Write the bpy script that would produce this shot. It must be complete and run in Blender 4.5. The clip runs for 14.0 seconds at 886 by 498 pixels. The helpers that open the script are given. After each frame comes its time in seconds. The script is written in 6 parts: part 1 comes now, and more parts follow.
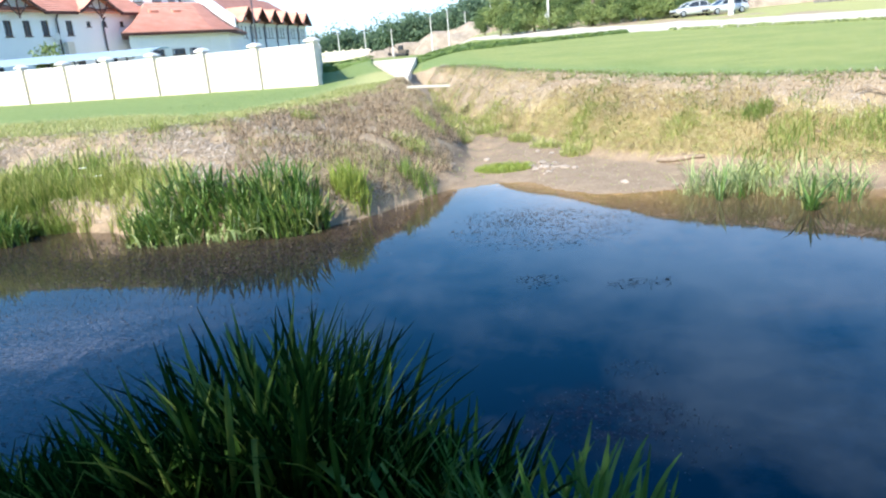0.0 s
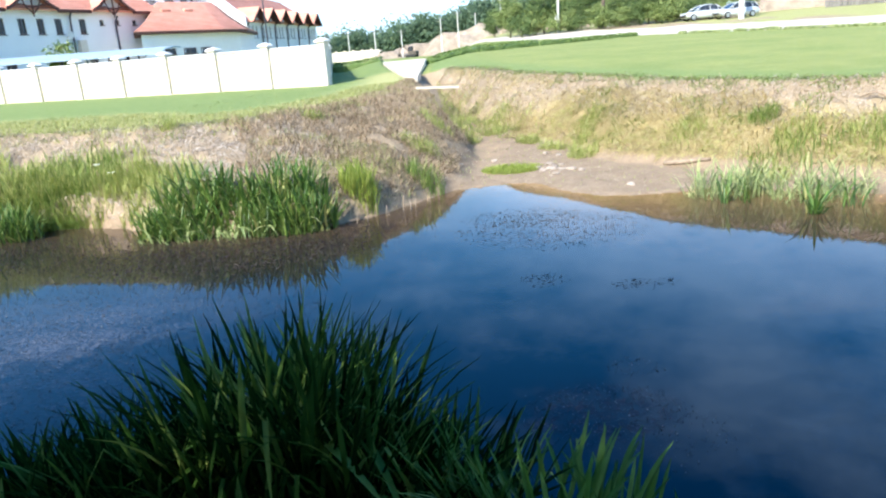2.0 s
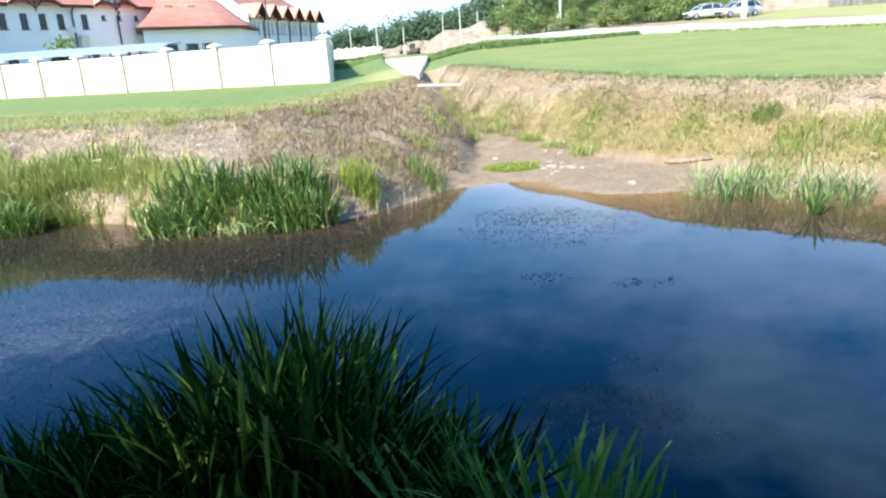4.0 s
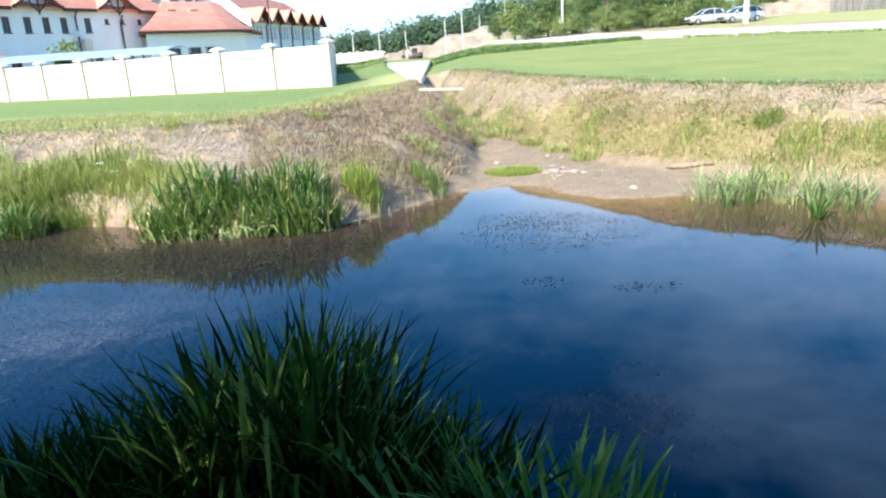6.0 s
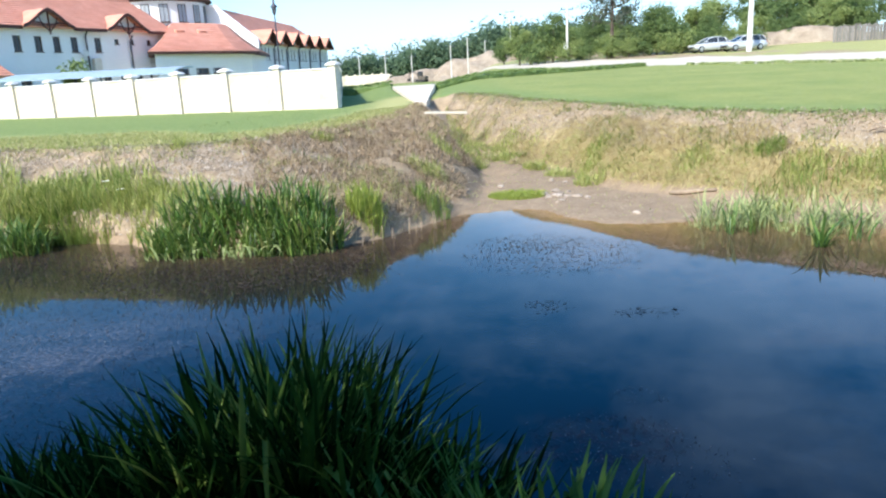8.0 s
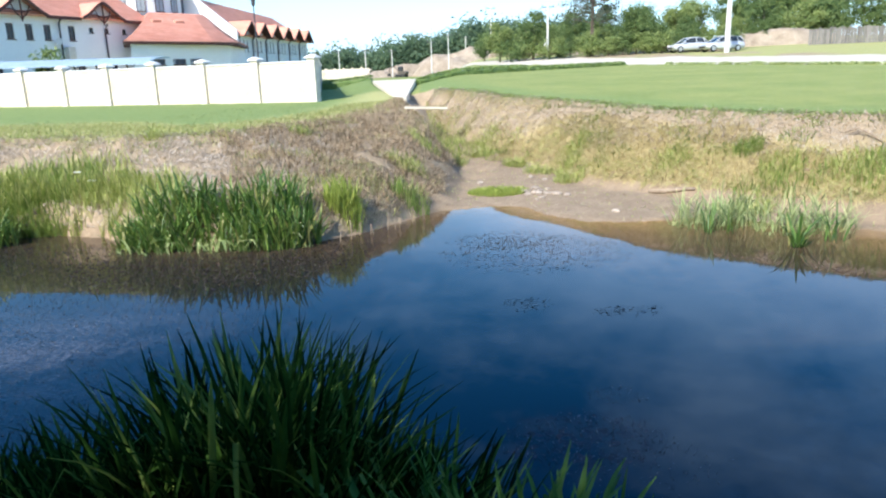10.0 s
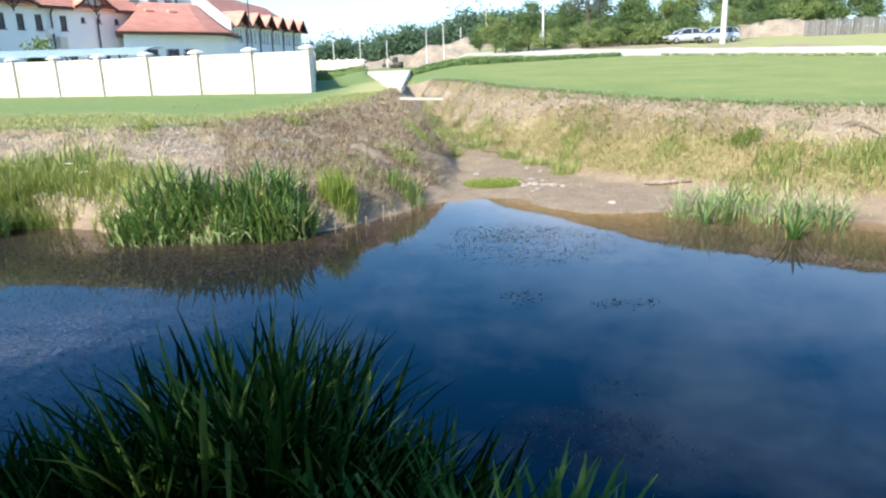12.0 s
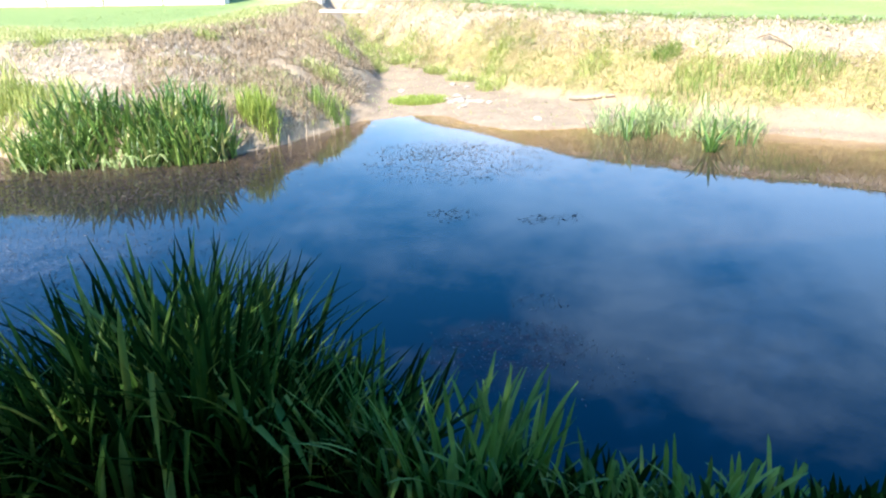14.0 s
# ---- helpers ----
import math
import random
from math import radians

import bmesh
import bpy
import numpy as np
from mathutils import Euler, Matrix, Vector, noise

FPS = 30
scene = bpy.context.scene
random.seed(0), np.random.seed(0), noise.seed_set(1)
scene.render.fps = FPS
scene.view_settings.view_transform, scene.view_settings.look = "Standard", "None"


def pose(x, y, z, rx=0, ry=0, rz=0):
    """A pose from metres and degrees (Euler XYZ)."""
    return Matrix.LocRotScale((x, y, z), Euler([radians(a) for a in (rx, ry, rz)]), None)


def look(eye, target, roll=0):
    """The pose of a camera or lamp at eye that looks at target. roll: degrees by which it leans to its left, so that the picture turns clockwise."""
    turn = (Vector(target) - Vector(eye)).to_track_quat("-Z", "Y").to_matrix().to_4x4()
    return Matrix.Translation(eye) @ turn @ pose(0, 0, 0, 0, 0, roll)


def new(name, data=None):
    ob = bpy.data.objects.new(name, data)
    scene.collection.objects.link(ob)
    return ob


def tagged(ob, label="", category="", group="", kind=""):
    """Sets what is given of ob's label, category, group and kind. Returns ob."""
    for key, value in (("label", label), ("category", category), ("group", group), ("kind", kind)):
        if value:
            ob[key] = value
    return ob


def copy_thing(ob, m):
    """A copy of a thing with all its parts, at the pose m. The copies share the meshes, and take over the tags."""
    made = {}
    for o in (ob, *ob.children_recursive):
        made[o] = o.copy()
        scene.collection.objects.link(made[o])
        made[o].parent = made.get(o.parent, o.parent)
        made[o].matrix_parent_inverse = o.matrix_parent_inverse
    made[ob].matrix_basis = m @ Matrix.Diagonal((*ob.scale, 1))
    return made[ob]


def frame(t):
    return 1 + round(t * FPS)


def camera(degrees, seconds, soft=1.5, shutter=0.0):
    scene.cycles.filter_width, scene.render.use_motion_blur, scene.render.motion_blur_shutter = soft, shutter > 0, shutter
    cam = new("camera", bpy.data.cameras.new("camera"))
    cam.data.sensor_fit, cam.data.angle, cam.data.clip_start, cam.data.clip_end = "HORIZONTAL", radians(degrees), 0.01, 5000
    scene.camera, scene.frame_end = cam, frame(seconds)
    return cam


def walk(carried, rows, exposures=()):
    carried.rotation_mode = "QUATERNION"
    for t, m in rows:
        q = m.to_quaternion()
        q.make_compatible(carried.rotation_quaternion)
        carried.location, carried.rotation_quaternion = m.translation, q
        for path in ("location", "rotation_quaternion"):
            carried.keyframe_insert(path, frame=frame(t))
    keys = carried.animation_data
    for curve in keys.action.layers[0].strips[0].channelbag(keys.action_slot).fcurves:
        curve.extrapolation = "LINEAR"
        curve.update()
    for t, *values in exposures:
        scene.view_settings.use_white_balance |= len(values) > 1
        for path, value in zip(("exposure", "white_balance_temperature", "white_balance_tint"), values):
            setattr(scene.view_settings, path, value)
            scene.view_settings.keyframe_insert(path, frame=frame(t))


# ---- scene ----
cam = camera(64.7, 14.0, soft=2.2)
PATH = [
    (0, (-0.013, -0.04, 3.014), (0.008, 1.883, 2.465), -4.7),
    (0.5, (-0.012, -0.077, 3.016), (-0.004, 1.843, 2.456), -4.4),
    (1, (-0.007, -0.108, 3.013), (-0.004, 1.813, 2.459), -4.3),
    (1.5, (-0.004, -0.164, 3.017), (-0.004, 1.76, 2.468), -4.3),
    (2, (0.0, -0.2, 3.021), (0.0, 1.724, 2.477), -4.2),
    (2.5, (0.001, -0.205, 3.021), (0.001, 1.719, 2.474), -4.1),
    (3, (0.002, -0.205, 3.022), (0.003, 1.718, 2.474), -4.0),
    (5.5, (0.002, -0.208, 3.021), (-0.005, 1.713, 2.467), -3.7),
    (6, (0.002, -0.208, 3.02), (-0.004, 1.718, 2.481), -3.7),
    (6.5, (0.0, -0.206, 3.021), (-0.004, 1.72, 2.484), -3.7),
    (7, (-0.003, -0.206, 3.024), (-0.01, 1.722, 2.493), -3.6),
    (7.5, (-0.003, -0.204, 3.021), (-0.009, 1.733, 2.524), -3.0),
    (8, (0.001, -0.215, 3.024), (-0.009, 1.727, 2.547), -2.9),
    (8.2, (-0.009, -0.199, 3.015), (-0.014, 1.753, 2.579), -2.3),
    (10.5, (-0.004, -0.1, 3.005), (0.055, 1.833, 2.494), -2.0),
    (11, (-0.004, -0.073, 3.008), (0.06, 1.856, 2.486), -2.0),
    (11.5, (-0.011, -0.037, 3.006), (0.05, 1.893, 2.485), -1.9),
    (12, (-0.012, -0.032, 2.999), (0.052, 1.9, 2.484), -1.8),
    (12.5, (-0.006, -0.041, 3.01), (0.068, 1.886, 2.478), -1.5),
    (13, (-0.003, -0.024, 3.003), (0.106, 1.887, 2.422), -2.1),
    (13.5, (0.004, -0.017, 2.994), (0.122, 1.88, 2.372), -2.3),
    (14, (0.014, -0.008, 2.994), (0.266, 1.833, 2.254), -1.4),
]
EXPOSURES = [(t, e, 6230, 6) for t, e in ((0.0, 1.19), (1.5, 1.25), (7.0, 1.23), (7.5, 1.23), (8.0, 0.94), (8.2, 0.88), (10.5, 0.98), (12.5, 0.98), (13.0, 1.3), (13.5, 1.32), (13.7, 1.45), (14.0, 1.85))]
walk(cam, [(t, look(eye, target, roll)) for t, eye, target, roll in PATH], EXPOSURES)

# ---- light ----
SUN_TO = Vector((-0.46, -0.61, 0.64)).normalized()
sun = new("sun", bpy.data.lights.new("sun", "SUN"))
sun.data.energy, sun.data.angle, sun.data.color = 4.0, radians(0.6), (1.0, 0.94, 0.86)
sun.matrix_world = look(SUN_TO * 50, (0, 0, 0))

world = bpy.data.worlds.new("sky")
scene.world = world
world.use_nodes = True
wn, wl = world.node_tree.nodes, world.node_tree.links
sky = wn.new("ShaderNodeTexSky")
sky.sky_type, sky.sun_disc = "NISHITA", False
sky.sun_elevation = math.asin(SUN_TO.z)
sky.sun_rotation = math.atan2(SUN_TO.x, SUN_TO.y)
sky.air_density, sky.dust_density, sky.ozone_density = 1.1, 1.7, 2.2
tc = wn.new("ShaderNodeTexCoord")
mp = wn.new("ShaderNodeMapping")
mp.inputs["Location"].default_value = (0.3, 1.7, 0.4)
mp.inputs["Scale"].default_value = (1.0, 1.0, 2.2)
wl.new(tc.outputs["Generated"], mp.inputs["Vector"])
cn = wn.new("ShaderNodeTexNoise")
cn.inputs["Scale"].default_value, cn.inputs["Detail"].default_value, cn.inputs["Roughness"].default_value = 3.4, 7.0, 0.62
wl.new(mp.outputs["Vector"], cn.inputs["Vector"])
# the thin cloud thickens towards one quarter of the sky
dt = wn.new("ShaderNodeVectorMath")
dt.operation = "DOT_PRODUCT"
wl.new(tc.outputs["Generated"], dt.inputs[0])
dt.inputs[1].default_value = Vector((0.51, 0.355, -0.785)).normalized()
qa = wn.new("ShaderNodeMath")
qa.operation = "MULTIPLY_ADD"
wl.new(dt.outputs["Value"], qa.inputs[0])
qa.inputs[1].default_value, qa.inputs[2].default_value = 1.8, -0.53
qs = wn.new("ShaderNodeMath")
qs.operation = "MULTIPLY_ADD"
wl.new(cn.outputs["Fac"], qs.inputs[0])
qs.inputs[1].default_value = 1.7
wl.new(qa.outputs[0], qs.inputs[2])
cr = wn.new("ShaderNodeValToRGB")
cr.color_ramp.elements[0].position, cr.color_ramp.elements[0].color = 0.34, (0, 0, 0, 1)
cr.color_ramp.elements[1].position, cr.color_ramp.elements[1].color = 0.82, (0.5, 0.5, 0.5, 1)
wl.new(qs.outputs[0], cr.inputs["Fac"])
cm = wn.new("ShaderNodeMixRGB")
cm.inputs["Color2"].default_value = (3.7, 5.7, 8.9, 1)
wl.new(cr.outputs["Color"], cm.inputs["Fac"])
hs = wn.new("ShaderNodeHueSaturation")
hs.inputs["Hue"].default_value, hs.inputs["Saturation"].default_value = 0.502, 1.5
wl.new(sky.outputs["Color"], hs.inputs["Color"])
wl.new(hs.outputs["Color"], cm.inputs["Color1"])
bg = wn["Background"]
bg.inputs["Strength"].default_value = 0.15
wl.new(cm.outputs["Color"], bg.inputs["Color"])

# ---- materials ----


def nodes_of(name):
    m = bpy.data.materials.new(name)
    m.use_nodes = True
    return m, m.node_tree.nodes, m.node_tree.links, m.node_tree.nodes["Principled BSDF"]


def noise_node(n, l, scale, detail=4.0, rough=0.6, stretch=None, coords="world"):
    t = n.new("ShaderNodeTexNoise")
    t.inputs["Scale"].default_value, t.inputs["Detail"].default_value, t.inputs["Roughness"].default_value = scale, detail, rough
    if coords == "world":
        src = n.new("ShaderNodeNewGeometry").outputs["Position"]
    else:
        src = n.new("ShaderNodeTexCoord").outputs["Object"]
    if stretch:
        q = n.new("ShaderNodeMapping")
        q.inputs["Scale"].default_value = stretch
        l.new(src, q.inputs["Vector"])
        src = q.outputs["Vector"]
    l.new(src, t.inputs["Vector"])
    return t.outputs["Fac"]


def ramp(n, l, fac, stops):
    r = n.new("ShaderNodeValToRGB")
    e = r.color_ramp.elements
    while len(e) < len(stops):
        e.new(0.5)
    for k, (p, c) in zip(e, stops):
        k.position, k.color = p, (*c, 1)
    l.new(fac, r.inputs["Fac"])
    return r.outputs["Color"]


def mix(n, l, fac, a, b, mode="MIX"):
    m = n.new("ShaderNodeMixRGB")
    m.blend_type = mode
    for key, v in (("Fac", fac), ("Color1", a), ("Color2", b)):
        if isinstance(v, (int, float)):
            m.inputs[key].default_value = v
        elif isinstance(v, tuple):
            m.inputs[key].default_value = (*v, 1)
        else:
            l.new(v, m.inputs[key])
    return m.outputs["Color"]


def bump(n, l, p, height, strength, dist):
    b = n.new("ShaderNodeBump")
    b.inputs["Strength"].default_value, b.inputs["Distance"].default_value = strength, dist
    l.new(height, b.inputs["Height"])
    l.new(b.outputs["Normal"], p.inputs["Normal"])


def surface(name, dark, light, scale=3.0, fine=40.0, rough=0.8, relief=0.3, dist=0.01, metal=0.0, stretch=None, vary=0.0, spec=0.4):
    """A solid surface with blotches at one scale, grain at a finer one, and fine relief."""
    m, n, l, p = nodes_of(name)
    a = noise_node(n, l, scale, 5.0, 0.65, stretch)
    g = noise_node(n, l, fine, 3.0, 0.7, stretch)
    c = ramp(n, l, a, [(0.3, dark), (0.7, light)])
    gr = ramp(n, l, g, [(0.25, (0.78, 0.78, 0.78)), (0.75, (1.18, 1.18, 1.18))])
    c = mix(n, l, 0.8, c, gr, "MULTIPLY")
    if vary:
        o = n.new("ShaderNodeObjectInfo")
        v = ramp(n, l, o.outputs["Random"], [(0.0, (1 - vary,) * 3), (1.0, (1 + vary,) * 3)])
        c = mix(n, l, 1.0, c, v, "MULTIPLY")
    l.new(c, p.inputs["Base Color"])
    p.inputs["Roughness"].default_value, p.inputs["Metallic"].default_value = rough, metal
    p.inputs["Specular IOR Level"].default_value = spec
    if relief:
        bump(n, l, p, g, relief, dist)
    return m


def leafy(name, stops, through_light=0.35, rough=0.5, spec=0.35, islands=True):
    """Leaves and blades: each one its own green, partly letting light through."""
    m, n, l, p = nodes_of(name)
    if islands:
        r = n.new("ShaderNodeNewGeometry").outputs["Random Per Island"]
    else:
        r = n.new("ShaderNodeObjectInfo").outputs["Random"]
    c = ramp(n, l, r, stops)
    g = noise_node(n, l, 9.0, 3.0)
    c = mix(n, l, 0.6, c, ramp(n, l, g, [(0.3, (0.7, 0.7, 0.7)), (0.7, (1.2, 1.2, 1.15))]), "MULTIPLY")
    l.new(c, p.inputs["Base Color"])
    p.inputs["Roughness"].default_value, p.inputs["Specular IOR Level"].default_value = rough, spec
    tr = n.new("ShaderNodeBsdfTranslucent")
    l.new(c, tr.inputs["Color"])
    ms = n.new("ShaderNodeMixShader")
    ms.inputs["Fac"].default_value = through_light
    l.new(p.outputs["BSDF"], ms.inputs[1])
    l.new(tr.outputs["BSDF"], ms.inputs[2])
    l.new(ms.outputs["Shader"], n["Material Output"].inputs["Surface"])
    return m


def ground_material():
    m, n, l, p = nodes_of("ground")

    def attr(key):
        a = n.new("ShaderNodeAttribute")
        a.attribute_name = key
        return a.outputs["Fac"]

    big = noise_node(n, l, 0.35, 5.0, 0.6)
    mid = noise_node(n, l, 2.2, 6.0, 0.7)
    fine = noise_node(n, l, 17.0, 6.0, 0.75)
    grain = noise_node(n, l, 70.0, 3.0, 0.7)
    fibre = noise_node(n, l, 9.0, 5.0, 0.8, (1.0, 1.0, 3.5))
    # bare earth of the banks
    dirt = ramp(n, l, fine, [(0.25, (0.15, 0.11, 0.07)), (0.5, (0.315, 0.245, 0.165)), (0.75, (0.44, 0.355, 0.25))])
    dirt = mix(n, l, 0.55, dirt, ramp(n, l, mid, [(0.3, (0.20, 0.15, 0.10)), (0.7, (0.39, 0.305, 0.205))]))
    # dry straw mat
    straw = ramp(n, l, fibre, [(0.25, (0.24, 0.185, 0.085)), (0.5, (0.33, 0.265, 0.13)), (0.75, (0.41, 0.34, 0.185))])
    # wet mud
    mud = ramp(n, l, mid, [(0.3, (0.205, 0.145, 0.095)), (0.7, (0.345, 0.258, 0.175))])
    mud = mix(n, l, 0.4, mud, ramp(n, l, fine, [(0.3, (0.12, 0.088, 0.055)), (0.7, (0.38, 0.295, 0.205))]))
    # mown lawn
    lawn = ramp(n, l, mid, [(0.25, (0.18, 0.218, 0.066)), (0.75, (0.27, 0.295, 0.10))])
    lawn = mix(n, l, 0.45, lawn, ramp(n, l, big, [(0.3, (0.16, 0.215, 0.055)), (0.7, (0.32, 0.325, 0.115))]))
    lawn = mix(n, l, 0.5, lawn, ramp(n, l, grain, [(0.25, (0.6, 0.6, 0.6)), (0.75, (1.3, 1.3, 1.3))]), "MULTIPLY")
    lawn = mix(n, l, 0.9, lawn, ramp(n, l, fine, [(0.3, (0.66, 0.68, 0.62)), (0.7, (1.26, 1.24, 1.22))]), "MULTIPLY")
    mown = noise_node(n, l, 1.0, 4.0, 0.7, (0.25, 2.6, 1.0))
    lawn = mix(n, l, 0.6, lawn, ramp(n, l, mown, [(0.3, (0.8, 0.82, 0.78)), (0.7, (1.16, 1.14, 1.12))]), "MULTIPLY")
    lush = ramp(n, l, mid, [(0.25, (0.135, 0.19, 0.055)), (0.75, (0.21, 0.262, 0.09))])
    lush = mix(n, l, 0.7, lush, ramp(n, l, fine, [(0.3, (0.7, 0.72, 0.66)), (0.7, (1.25, 1.22, 1.2))]), "MULTIPLY")
    lawn = mix(n, l, attr("lush"), lawn, lush)
    dry = ramp(n, l, fine, [(0.25, (0.265, 0.275, 0.095)), (0.75, (0.42, 0.39, 0.18))])
    pale = ramp(n, l, mix(n, l, 0.5, fine, mid), [(0.3, (0.40, 0.355, 0.285)), (0.7, (0.60, 0.54, 0.45))])

    def edge(key, lo, hi):
        s = n.new("ShaderNodeMath")
        s.operation = "MULTIPLY_ADD"
        l.new(fine, s.inputs[0])
        s.inputs[1].default_value = 0.5
        l.new(attr(key), s.inputs[2])
        q = n.new("ShaderNodeMapRange")
        q.inputs["From Min"].default_value, q.inputs["From Max"].default_value = lo + 0.25, hi + 0.25
        l.new(s.outputs[0], q.inputs["Value"])
        return q.outputs["Result"]

    c = mix(n, l, edge("straw", 0.05, 0.95), dirt, straw)
    c = mix(n, l, edge("mud", 0.35, 0.65), c, mud)
    green = mix(n, l, edge("dry", 0.1, 0.9), lawn, dry)
    c = mix(n, l, edge("grass", 0.35, 0.6), c, green)
    c = mix(n, l, edge("gravel", 0.4, 0.6), c, pale)
    l.new(c, p.inputs["Base Color"])
    p.inputs["Roughness"].default_value = 0.92
    p.inputs["Specular IOR Level"].default_value = 0.25
    h = mix(n, l, 0.5, fine, grain)
    bump(n, l, p, h, 0.6, 0.03)
    return m


def water_material():
    """Murky water: clear over the shallows, dark where it is deep."""
    m, n, l, p = nodes_of("water")
    p.inputs["Base Color"].default_value = (0.001, 0.004, 0.012, 1)
    p.inputs["Roughness"].default_value = 0.015
    p.inputs["IOR"].default_value = 1.333
    w = noise_node(n, l, 1.6, 3.0, 0.5)
    bump(n, l, p, w, 0.04, 0.02)
    clear = n.new("ShaderNodeBsdfPrincipled")
    clear.inputs["Base Color"].default_value = (0.66, 0.54, 0.36, 1)
    clear.inputs["Roughness"].default_value = 0.015
    clear.inputs["IOR"].default_value = 1.333
    clear.inputs["Transmission Weight"].default_value = 1.0
    a = n.new("ShaderNodeAttribute")
    a.attribute_name = "shallow"
    s = n.new("ShaderNodeMixShader")
    l.new(a.outputs["Fac"], s.inputs["Fac"])
    l.new(p.outputs["BSDF"], s.inputs[1])
    l.new(clear.outputs["BSDF"], s.inputs[2])
    # thin dusty film of pollen and seeds in drifts
    film = n.new("ShaderNodeBsdfDiffuse")
    film.inputs["Color"].default_value = (0.34, 0.33, 0.38, 1)
    b = n.new("ShaderNodeAttribute")
    b.attribute_name = "film"
    drift = noise_node(n, l, 1.1, 6.0, 0.7, (0.7, 1.6, 1.0))
    speck = noise_node(n, l, 22.0, 4.0, 0.85, (0.6, 1.3, 1.0))
    k = mix(n, l, 0.78, drift, speck)
    k = ramp(n, l, k, [(0.46, (0, 0, 0)), (0.62, (0.25, 0.25, 0.25))])
    k = mix(n, l, 1.0, k, b.outputs["Fac"], "MULTIPLY")
    fs = n.new("ShaderNodeMixShader")
    l.new(k, fs.inputs["Fac"])
    l.new(s.outputs["Shader"], fs.inputs[1])
    l.new(film.outputs["BSDF"], fs.inputs[2])
    # reddish algae just under the surface
    alga = n.new("ShaderNodeBsdfDiffuse")
    alga.inputs["Color"].default_value = (0.06, 0.036, 0.045, 1)
    d = n.new("ShaderNodeAttribute")
    d.attribute_name = "algae"
    g = ramp(n, l, noise_node(n, l, 7.0, 6.0, 0.8), [(0.42, (0, 0, 0)), (0.62, (0.5, 0.5, 0.5))])
    g = mix(n, l, 1.0, g, d.outputs["Fac"], "MULTIPLY")
    gs = n.new("ShaderNodeMixShader")
    l.new(g, gs.inputs["Fac"])
    l.new(fs.outputs["Shader"], gs.inputs[1])
    l.new(alga.outputs["BSDF"], gs.inputs[2])
    l.new(gs.outputs["Shader"], n["Material Output"].inputs["Surface"])
    return m


M_GROUND = ground_material()
M_WATER = water_material()
M_WALL = surface("fence_plaster", (0.46, 0.40, 0.31), (0.66, 0.61, 0.52), 1.0, 25, 0.9, 0.25)
M_CAP = surface("cap_stone", (0.52, 0.52, 0.52), (0.68, 0.68, 0.67), 2.0, 40, 0.8)
M_POST = surface("post_stone", (0.54, 0.49, 0.42), (0.68, 0.63, 0.56), 4.0, 40, 0.9)
M_RENDER = surface("house_plaster", (0.76, 0.76, 0.77), (0.82, 0.82, 0.82), 0.5, 30, 0.9, 0.15)
M_ROOF = surface("roof_tile", (0.54, 0.235, 0.16), (0.68, 0.33, 0.24), 1.0, 14, 0.75, 0.6, 0.03)
M_FASCIA = surface("brown_wood", (0.06, 0.022, 0.018), (0.11, 0.042, 0.033), 2.0, 30, 0.7)
M_FRAME = surface("dark_frame", (0.07, 0.05, 0.045), (0.12, 0.08, 0.07), 5.0, 60, 0.5)
M_PIPE = surface("dark_metal", (0.06, 0.06, 0.075), (0.10, 0.10, 0.12), 4.0, 60, 0.45, 0.1, 0.01, 0.6)
M_CANOPY = surface("blue_sheet", (0.24, 0.33, 0.40), (0.32, 0.41, 0.47), 1.0, 20, 0.6, 0.1)
M_CONC = surface("concrete", (0.48, 0.43, 0.34), (0.66, 0.60, 0.50), 0.9, 30, 0.9, 0.4)
M_POLE = surface("pole_concrete", (0.50, 0.50, 0.48), (0.66, 0.66, 0.64), 1.5, 30, 0.9)
M_BARK = surface("bark", (0.07, 0.05, 0.04), (0.19, 0.15, 0.12), 6.0, 40, 0.95, 0.8, 0.03)
M_CARBODY = surface("silver_paint", (0.48, 0.51, 0.55), (0.56, 0.59, 0.63), 0.5, 200, 0.3, 0.0, 0.01, 0.3)
M_TYRE = surface("tyre", (0.02, 0.02, 0.02), (0.04, 0.04, 0.04), 6, 60, 0.85)
M_RIM = surface("rim", (0.45, 0.46, 0.48), (0.55, 0.56, 0.58), 6, 60, 0.35, 0.0, 0.01, 0.8)
M_LAMP_GLASS = surface("lamp_lens", (0.65, 0.65, 0.66), (0.75, 0.75, 0.76), 9, 60, 0.2, 0.0)
M_RED = surface("red_lens", (0.35, 0.02, 0.02), (0.45, 0.04, 0.03), 9, 60, 0.25, 0.0)
M_GLASS = surface("window_glass", (0.025, 0.03, 0.04), (0.05, 0.06, 0.075), 0.7, 3, 0.06, 0.0)
# the sky's reflection is put into this pale pane colour
M_SKY_PANE = surface("sky_pale_pane", (0.30, 0.34, 0.38), (0.40, 0.44, 0.48), 0.7, 30, 0.25, 0.0)
# board grey is lowered to hold the fence's partial shade
M_OLDWOOD = surface("grey_boards_shaded", (0.09, 0.085, 0.08), (0.21, 0.20, 0.19), 3.0, 20, 0.9, 0.5, 0.01, 0.0, (6, 6, 0.6), 0.25)
M_SAND = surface("sand_heap", (0.25, 0.195, 0.14), (0.44, 0.365, 0.28), 0.7, 5, 0.95, 0.9, 0.25)
M_STONE = surface("pale_stone", (0.24, 0.19, 0.15), (0.42, 0.36, 0.30), 5, 40, 0.9, 0.5, 0.01, 0.0, None, 0.2)
M_DEADWOOD = surface("dead_wood", (0.20, 0.145, 0.10), (0.38, 0.30, 0.22), 8, 50, 0.9, 0.5)
